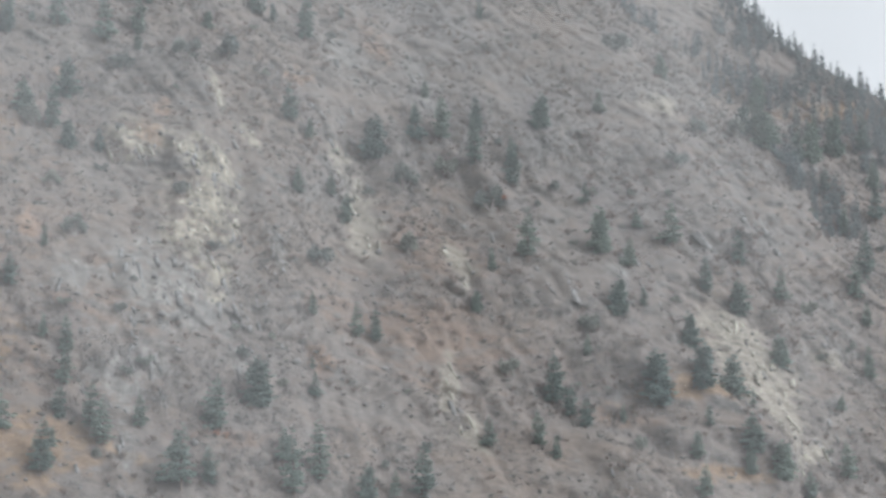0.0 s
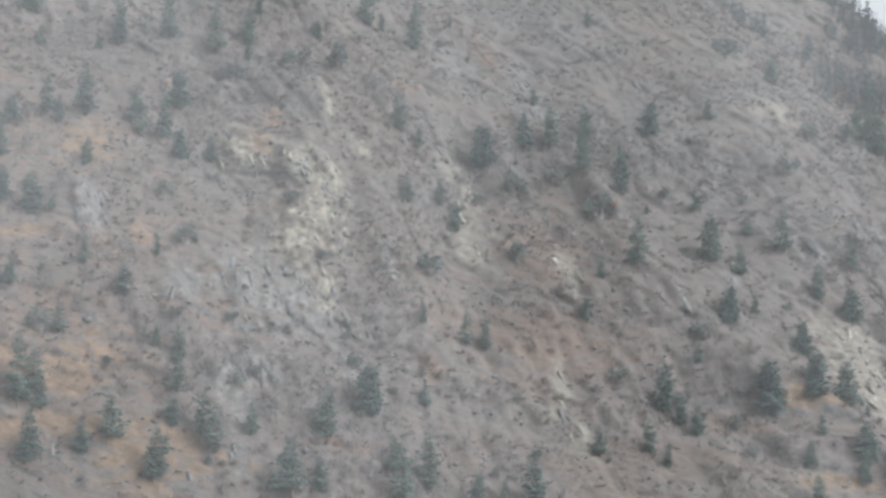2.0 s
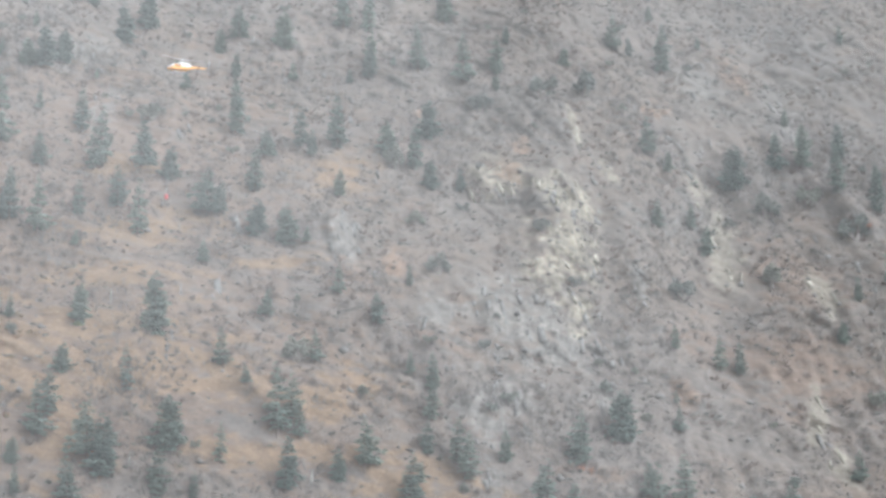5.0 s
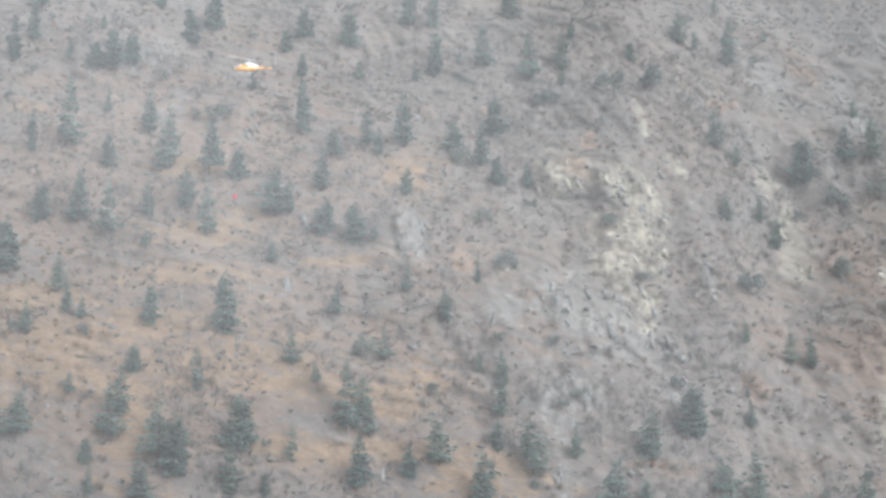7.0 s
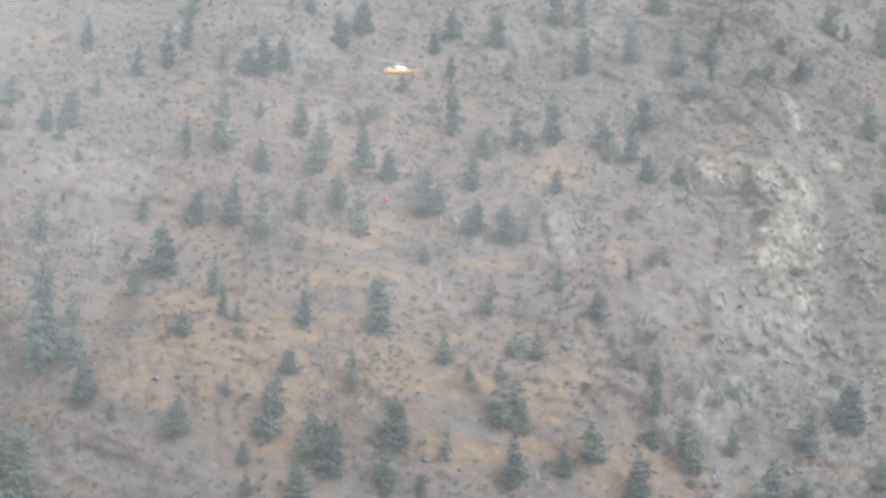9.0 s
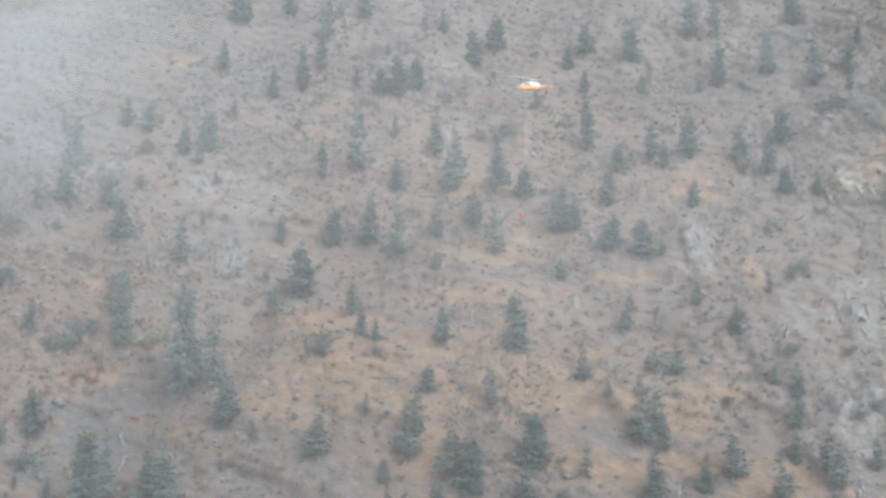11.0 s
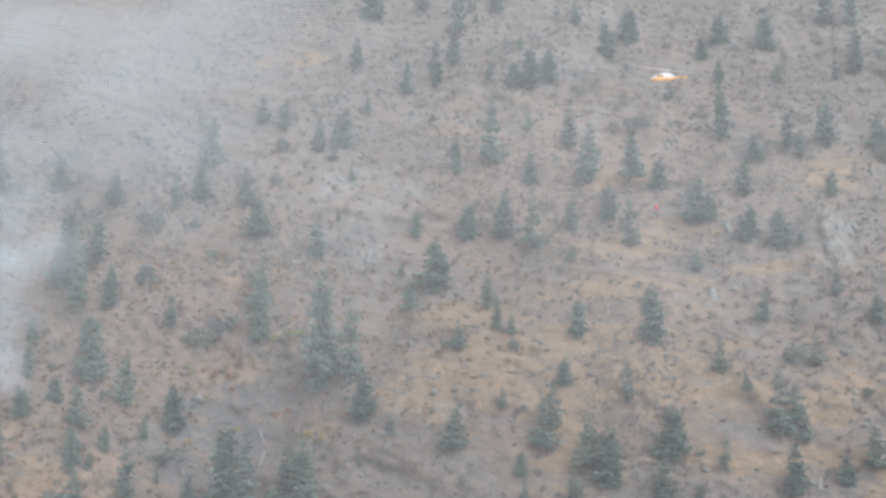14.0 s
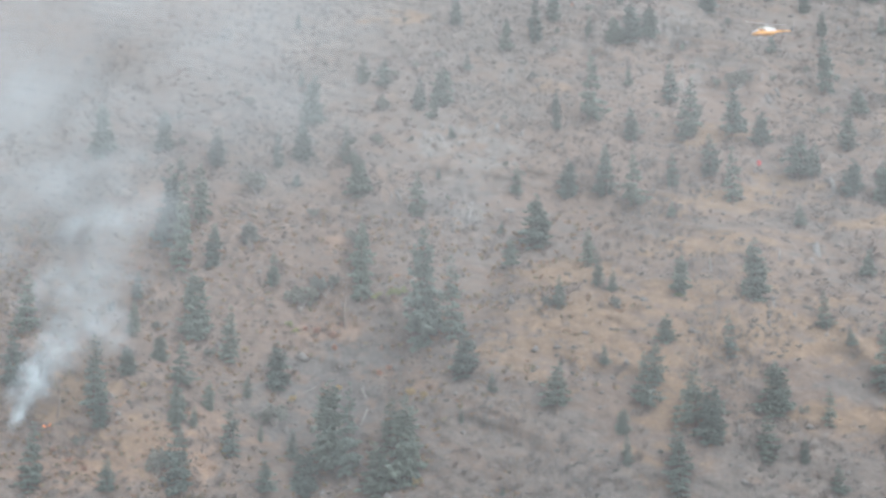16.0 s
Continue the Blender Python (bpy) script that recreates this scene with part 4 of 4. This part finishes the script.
# ---- autumn shrubs and fallen trunks at the scree gully ----
def autumn():
    rnd = random.Random(61)
    rust = leafy("rust_leaves", (0.15, 0.082, 0.062), (0.23, 0.125, 0.088))
    yellow = leafy("yellow_leaves", (0.17, 0.138, 0.07), (0.24, 0.19, 0.095))
    green = leafy("green_leaves", (0.13, 0.15, 0.07), (0.19, 0.21, 0.10))
    kinds = {
        "rust": (rust, "rust-red autumn shrub at the edge of the scree", RUST_SHRUBS),
        "yellow": (yellow, "yellow autumn shrub on the slope", YELLOW_SHRUBS),
        "green": (green, "light green shrub above the scree", GREEN_SHRUBS),
    }
    for key, (leaves, label, rows) in kinds.items():
        for x, z, h in rows:
            ob = plant((key, 0), lambda: bush(500 + len(key), leaves), x, z, h, rnd)
            tagged(ob, label, "shrub", key + " shrubs")
    for x, z, length, turn, tip in LOGS:
        root = new("fallen_trunk")
        wood = BARK if tip else PALE_WOOD
        points, faces = [], []
        path = [Vector((length * (s - 0.5), 0.1 * math.sin(5 * s), 0)) for s in (0, 0.2, 0.45, 0.7, 1)]
        stem_points = [Vector((p.z, p.y, p.x)) for p in path]
        stem(points, faces, stem_points, (0.30, 0.27, 0.23, 0.18, 0.08), 7)
        part("trunk", mesh_of("trunk", points, faces, wood), root)
        for k in range(4):
            points, faces = [], []
            at = stem_points[1 + k % 3] + Vector((0, 0, rnd.uniform(0, 1)))
            stem(points, faces, [at, at + Vector((rnd.uniform(-1, 1), rnd.uniform(-1, 0.2), rnd.uniform(0.3, 0.9)))], (0.08, 0.02), 4)
            part("limb", mesh_of("limb", points, faces, wood), root)
        root.matrix_basis = Matrix.Translation(spot(x, z) + Vector((0, -0.35, 0.1))) @ pose(0, 0, 0, -41, 0, 0) @ pose(0, 0, 0, 0, turn, 0)
        tagged(root, "dark fallen tree trunk lying across the cliff" if tip else "bleached fallen tree trunk lying on the slope", "fallen tree", "fallen trunks")
    for x, z, h in STUMPS:
        root = new("bleached_stump")
        points, faces = [], []
        stem(points, faces, [Vector((0.05 * s, 0, h * s - 0.3)) for s in (0, 0.3, 0.7, 1.1)], (0.34, 0.27, 0.22, 0.14), 7)
        points.append((0.15, 0.05, h * 1.15))
        top = len(points) - 8
        faces += [(top + k, top + (k + 1) % 7, len(points) - 1) for k in range(7)]
        part("trunk", mesh_of("trunk", points, faces, PALE_WOOD), root)
        root.matrix_basis = Matrix.Translation(spot(x, z))
        tagged(root, "short bleached broken tree stump on the slope", "stump", "stumps")


PALE_WOOD = plain("bleached_wood", (0.27, 0.255, 0.24), 0.85, wear=0.2)


autumn()


# ---- wildfire: smoke drifting up the slope, two small flames ----
def smoke():
    m = bpy.data.materials.new("smoke")
    m.use_nodes = True
    tree = m.node_tree
    tree.nodes.remove(tree.nodes["Principled BSDF"])
    clear = tree.nodes.new("ShaderNodeBsdfTransparent")
    white = node(tree, "ShaderNodeBsdfDiffuse", Color=(0.29, 0.328, 0.345, 1))
    thick = tree.nodes.new("ShaderNodeVertexColor")
    thick.layer_name = "thickness"
    wisp = noise_node(tree, 0.09, 6.0, 0.55)
    wisp.inputs["Distortion"].default_value = 0.8
    torn = ramp(tree, wisp.outputs[0], [(0.3, (0.45, 0.45, 0.45)), (0.68, (1, 1, 1))])
    amount = blend(tree, 1.0, thick.outputs[0], torn, "MULTIPLY")
    mix = tree.nodes.new("ShaderNodeMixShader")
    tree.links.new(amount, mix.inputs[0])
    tree.links.new(clear.outputs[0], mix.inputs[1])
    tree.links.new(white.outputs[0], mix.inputs[2])
    tree.links.new(mix.outputs[0], tree.nodes["Material Output"].inputs["Surface"])
    # across, height, half width, half height, thickness, lean
    billows = [
        (-234.5, 51.6, 4.9, 8.8, 0.85, 5), (-234.2, 61.0, 8.7, 10.6, 0.95, 15), (-229.5, 70.5, 13.5, 11.6, 0.9, 40),
        (-219.6, 80.6, 18.2, 10.5, 0.7, 55), (-243.3, 94.1, 22.0, 20.0, 0.55, 20), (-240.9, 118.4, 24.1, 26.1, 0.45, 10),
        (-258.9, 145.5, 32.1, 30.1, 0.35, 0), (-295.5, 179.7, 57.9, 49.9, 0.38, 0), (-397.3, 270.5, 84.3, 72.2, 0.38, 0),
        (-235.4, 205.4, 60.1, 45.1, 0.22, 0), (-200.4, 172.4, 40.1, 36.1, 0.15, 0), (-290.5, 120.2, 34.1, 40.1, 0.4, 0),
        (-252.3, 250.3, 90.1, 40.0, 0.26, 0),
    ]
    n = 36
    s = np.linspace(-1, 1, n)
    u, v = np.meshgrid(s, s)
    points, values, quads = [], [], []
    for i, (x, z, rx, rz, most, lean) in enumerate(billows):
        c, k = math.cos(radians(lean)), math.sin(radians(lean))
        du, dv = u * rx, v * rz
        dx, dz = du * c + dv * k, dv * c - du * k
        away = np.sqrt(u * u + v * v)
        swell = (1 - np.clip(away, 0, 1) ** 2) * min(rx, rz) * 0.5 + 0.12 * min(rx, rz) * fbm(u * 2 + 9 * i, v * 2, 3, 151)
        mid = spot(x, z)
        near = 1 - (9 + 2.5 * i + 0.4 * max(rx, rz)) / mid.y
        sheet_points = np.stack([mid.x * near + dx, mid.y * near - swell + dz * 0.6, 1.7 + (mid.z - 1.7) * near + dz], -1)
        fade = smooth(1.0, 0.15, away + 0.28 * fbm(u * 1.6 + 5 * i, v * 1.6, 3, 161)) * most
        k0 = len(points) * n * n
        points.append(sheet_points.reshape(-1, 3))
        values.append(fade.ravel())
        grid = np.arange(n * n).reshape(n, n) + k0
        quads.append(np.stack([grid[:-1, :-1], grid[:-1, 1:], grid[1:, 1:], grid[1:, :-1]], -1).reshape(-1, 4))
    me = bpy.data.meshes.new("smoke")
    me.from_pydata(np.concatenate(points).tolist(), [], np.concatenate(quads).tolist())
    me.polygons.foreach_set("use_smooth", np.ones(len(me.polygons), dtype=bool))
    me.materials.append(m)
    layer = me.color_attributes.new("thickness", "FLOAT_COLOR", "POINT")
    shade = np.concatenate(values)
    layer.data.foreach_set("color", np.stack([shade, shade, shade, np.ones_like(shade)], -1).astype(np.float32).ravel())
    tagged(new("smoke", me), "pale bluish wildfire smoke drifting up the slope", "smoke", kind="stuff")


smoke()


def haze():
    """Stands in for the thin smoke haze between the viewer and the mountain: one wide, bowed, uneven see-through sheet.
    """
    m = bpy.data.materials.new("haze")
    m.use_nodes = True
    tree = m.node_tree
    tree.nodes.remove(tree.nodes["Principled BSDF"])
    clear = tree.nodes.new("ShaderNodeBsdfTransparent")
    # the sheet's diffuse grey lifts the dark tones of the mountain behind it
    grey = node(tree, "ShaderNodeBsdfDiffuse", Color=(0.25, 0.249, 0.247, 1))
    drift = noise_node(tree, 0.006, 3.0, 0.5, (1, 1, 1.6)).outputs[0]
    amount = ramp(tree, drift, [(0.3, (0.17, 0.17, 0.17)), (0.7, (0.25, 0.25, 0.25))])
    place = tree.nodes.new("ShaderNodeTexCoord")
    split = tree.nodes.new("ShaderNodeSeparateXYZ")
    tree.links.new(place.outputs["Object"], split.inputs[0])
    # the added veil grows denser with height, to pale the upper face more
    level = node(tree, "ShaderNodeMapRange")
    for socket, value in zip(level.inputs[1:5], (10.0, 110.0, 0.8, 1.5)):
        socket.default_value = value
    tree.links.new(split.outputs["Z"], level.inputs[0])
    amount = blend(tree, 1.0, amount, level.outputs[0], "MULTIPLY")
    mix = tree.nodes.new("ShaderNodeMixShader")
    tree.links.new(amount, mix.inputs[0])
    tree.links.new(clear.outputs[0], mix.inputs[1])
    tree.links.new(grey.outputs[0], mix.inputs[2])
    tree.links.new(mix.outputs[0], tree.nodes["Material Output"].inputs["Surface"])
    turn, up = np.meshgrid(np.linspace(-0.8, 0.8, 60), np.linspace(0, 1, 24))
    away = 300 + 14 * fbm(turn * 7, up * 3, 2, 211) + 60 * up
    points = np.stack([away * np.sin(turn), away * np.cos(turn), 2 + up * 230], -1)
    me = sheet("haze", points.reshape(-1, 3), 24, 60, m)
    tagged(new("haze", me), "see-through grey sheet standing in for wildfire haze across the valley", "haze", kind="stuff")


haze()


def flames():
    m = bpy.data.materials.new("flame")
    m.use_nodes = True
    b = m.node_tree.nodes["Principled BSDF"]
    b.inputs["Base Color"].default_value = (0.8, 0.25, 0.05, 1)
    b.inputs["Emission Color"].default_value = (1.0, 0.22, 0.06, 1)
    b.inputs["Emission Strength"].default_value = 2.2
    rnd = random.Random(77)
    for x, z, size in ((-225.0, 45.9, 0.5), (-219.6, 30.4, 0.7), (-223.1, 46.0, 0.4)):
        root = new("ground_fire")
        for _ in range(4):
            points, faces = [], []
            h = size * rnd.uniform(0.6, 1.4)
            foot = Vector((rnd.uniform(-0.6, 0.6) * size, rnd.uniform(-0.2, 0.2), -0.1))
            bend = rnd.uniform(-0.2, 0.2)
            stem(points, faces, [foot + Vector((bend * s * s, 0, h * s)) for s in (0, 0.25, 0.6, 1)], [0.22 * size, 0.3 * size, 0.16 * size, 0.01], 6)
            part("tongue", mesh_of("tongue", points, faces, m), root)
        root.matrix_basis = Matrix.Translation(spot(x, z) + Vector((0, -0.6, 0.3)))
        tagged(root, "small orange flames in the burning undergrowth", "fire", "ground fires")


flames()


# ---- the helicopter with its long line and bucket ----
YELLOW = plain("yellow_paint", (0.75, 0.36, 0.08), 0.4, wear=0.05)
WHITE = plain("white_paint", (0.52, 0.505, 0.48), 0.4, wear=0.05)
DARK = plain("dark_paint", (0.05, 0.05, 0.055), 0.4, wear=0.2)
STEEL = plain("grey_metal", (0.45, 0.45, 0.46), 0.4, 0.6)
RED = plain("red_fabric", (0.5, 0.09, 0.10), 0.8, wear=0.1)
GLASS = plain("dark_glass", (0.03, 0.035, 0.04), 0.08, wear=0.1)


def loft(rings, sides=20, arc=(0, 360)):
    """A skin over upright oval rings (along, half width, bottom, top), or over a sector of them."""
    points, faces = [], []
    a0, a1 = radians(arc[0]), radians(arc[1])
    whole = arc[1] - arc[0] == 360
    count = sides if whole else sides + 1
    for x, w, low, high in rings:
        mid, half = (low + high) / 2, (high - low) / 2
        for k in range(count):
            a = a0 + (a1 - a0) * k / sides
            c, s = math.cos(a), math.sin(a)
            points.append((x, w * math.copysign(abs(c) ** 0.75, c), mid + half * math.copysign(abs(s) ** 0.75, s)))
    for i in range(len(rings) - 1):
        for k in range(sides):
            a, b = i * count + k, i * count + (k + 1) % count
            faces.append((a, b, b + count, a + count))
    if whole:
        faces += [tuple(range(count))[::-1], tuple((len(rings) - 1) * count + k for k in range(count))]
    return points, faces


def tube(path, radius, sides=8):
    """A round bar along a path."""
    points, faces = [], []
    path = [Vector(p) for p in path]
    for i, p in enumerate(path):
        way = (path[min(i + 1, len(path) - 1)] - path[max(i - 1, 0)]).normalized()
        side = way.cross(Vector((0.13, 0.97, 0.2))).normalized()
        up = side.cross(way)
        points += [p + radius * (math.cos(6.2832 * k / sides) * side + math.sin(6.2832 * k / sides) * up) for k in range(sides)]
    for i in range(len(path) - 1):
        for k in range(sides):
            a, b = i * sides + k, i * sides + (k + 1) % sides
            faces.append((a, b, b + sides, a + sides))
    faces += [tuple(range(sides))[::-1], tuple((len(path) - 1) * sides + k for k in range(sides))]
    return points, faces


def slab(outline, thick, across):
    """A flat plate with an outline of two coordinates, set across the third axis."""
    points = [p for d in (-thick / 2, thick / 2) for p in [Vector((a, d, b)) if across == "y" else Vector((a, b, d)) for a, b in outline]]
    n = len(outline)
    faces = [tuple(range(n))[::-1], tuple(range(n, 2 * n))] + [(k, (k + 1) % n, n + (k + 1) % n, n + k) for k in range(n)]
    return points, faces


def helicopter():
    root = new("helicopter")

    def add(name, shape, mat, label="", under=None):
        return part(name, mesh_of(name, shape[0], shape[1], mat), under or root, label)

    hull = [(-5.6, 0.15, -0.75, -0.35), (-5.3, 0.55, -1.0, 0.0), (-4.6, 1.0, -1.15, 0.55), (-3.8, 1.3, -1.2, 0.95), (-2.6, 1.38, -1.2, 1.1),
            (-0.6, 1.38, -1.2, 1.1), (0.6, 1.3, -1.1, 1.05), (1.5, 0.85, -0.7, 0.85), (2.2, 0.5, -0.3, 0.65)]
    add("lower_fuselage", loft(hull, 20, (180, 360)), YELLOW, "yellow lower fuselage")
    add("upper_fuselage", loft(hull, 20, (0, 180)), WHITE, "white upper fuselage")
    add("engine_cowling", loft([(-2.4, 0.35, 0.95, 1.25), (-1.8, 0.62, 0.95, 1.75), (-0.2, 0.66, 0.95, 1.85), (1.4, 0.55, 0.8, 1.6), (2.6, 0.25, 0.7, 1.05)]), WHITE, "white engine cowling")
    add("exhaust", tube([(2.3, 0, 1.05), (2.9, 0, 1.25), (3.2, 0, 1.45)], 0.24), DARK, "dark exhaust pipe")
    for side in (1, -1):
        add("windshield", loft([(-5.28, 0.58, -0.45, 0.04), (-4.6, 1.03, -0.3, 0.59), (-3.9, 1.31, -0.2, 0.95)], 6, (20, 80) if side > 0 else (100, 160)), GLASS, "dark windshield pane")
        door = add("cabin_door", slab([(-3.5, -0.95), (-1.2, -0.95), (-1.2, 0.7), (-3.5, 0.7)], 0.06, "y"), YELLOW, "yellow sliding door")
        door.location.y = side * 1.4
        pane = add("window", slab([(-3.2, 0.0), (-2.45, 0.0), (-2.45, 0.58), (-3.0, 0.58)], 0.03, "y"), GLASS, "dark window", door)
        pane.location.y = side * 0.04
        pane = add("window", slab([(-2.2, 0.0), (-1.4, 0.0), (-1.4, 0.58), (-2.2, 0.58)], 0.03, "y"), GLASS, "dark window", door)
        pane.location.y = side * 0.04
        skid = add("skid", tube([(-4.2, side * 1.35, -1.75), (-3.9, side * 1.35, -1.95), (-3.0, side * 1.35, -2.0), (0.6, side * 1.35, -2.0)], 0.07), WHITE, "white landing skid")
        for x in (-2.8, -0.4):
            add("strut", tube([(x, side * 0.6, -1.15), (x, side * 1.1, -1.5), (x, side * 1.35, -2.0)], 0.05), WHITE, "", skid)
        add("stabilizer", slab([(4.2, side * 0.15), (5.0, side * 0.15), (4.9, side * 1.4), (4.4, side * 1.4)], 0.08, "z"), YELLOW).location.z = 0.45
    add("tail_boom", loft([(1.9, 0.52, -0.25, 0.7), (3.5, 0.38, 0.0, 0.68), (5.5, 0.24, 0.22, 0.66), (7.2, 0.16, 0.34, 0.64)], 14), YELLOW, "yellow tail boom")
    add("tail_fin", slab([(6.6, 0.4), (7.3, 0.4), (8.5, 2.3), (7.9, 2.35), (7.2, 1.2)], 0.14, "y"), DARK, "dark tail fin with pale tip")
    rotor = add("tail_rotor", tube([(8.0, -0.1, 2.05), (8.0, -0.35, 2.05)], 0.1), STEEL)
    for s in (1, -1):
        add("tail_blade", slab([(7.92, 2.05), (8.08, 2.05), (8.08 + 0.25 * s, 2.05 + 1.25 * s), (7.94 + 0.25 * s, 2.05 + 1.25 * s)], 0.03, "y"), WHITE, "", rotor).location.y = -0.35
    mast = add("rotor_mast", tube([(-0.8, 0, 1.7), (-0.8, 0, 2.75)], 0.11), STEEL, "grey rotor mast")
    add("rotor_hub", tube([(-1.4, 0.0, 2.72), (-0.2, 0.0, 2.72)], 0.16), STEEL, "", mast)
    for s in (1, -1):
        blade = add("rotor_blade", slab([(s * 0.5, -0.22), (s * 7.2, -0.27), (s * 7.3, 0.2), (s * 0.5, 0.3)], 0.07, "z"), WHITE, "long pale rotor blade")
        blade.location, blade.rotation_euler = (-0.8, 0, 2.75), (radians(8), radians(-2.5 * s), radians(14))
    root.matrix_basis = pose(-14.3, 600.0, 178.6, 0, 2, 7)
    return tagged(root, "yellow and white utility helicopter flying past the mountain", "helicopter")


helicopter()


def bucket():
    root = new("water_bucket")

    def add(name, shape, mat, label=""):
        return part(name, mesh_of(name, shape[0], shape[1], mat), root, label)

    rings = [(0.0, 0.45), (0.25, 0.72), (1.2, 0.85), (1.5, 0.88), (1.48, 0.80), (0.3, 0.64)]
    points, faces, sides = [], [], 16
    for h, r in rings:
        points += [(r * math.cos(6.2832 * k / sides), r * math.sin(6.2832 * k / sides), h) for k in range(sides)]
    for i in range(len(rings) - 1):
        faces += [(i * sides + k, i * sides + (k + 1) % sides, (i + 1) * sides + (k + 1) % sides, (i + 1) * sides + k) for k in range(sides)]
    faces += [tuple(range(sides))[::-1], tuple((len(rings) - 1) * sides + k for k in range(sides))]
    add("shell", (points, faces), RED, "red fabric bucket shell")
    for k in range(6):
        a = 6.2832 * k / 6
        add("suspension_line", tube([(0.86 * math.cos(a), 0.86 * math.sin(a), 1.48), (0.1 * math.cos(a), 0.1 * math.sin(a), 4.2)], 0.018, 4), STEEL)
    add("long_line", tube([(0, 0, 4.2), (1.5, 0, 22.0), (4.0, 0, 42.4)], 0.02, 5), STEEL, "thin grey steel long line")
    root.matrix_basis = pose(-18.7, 600.0, 134.2) @ Matrix.Diagonal((0.75, 0.75, 1.0, 1))
    return tagged(root, "red fabric water bucket hanging from a long line", "bucket")


bucket()
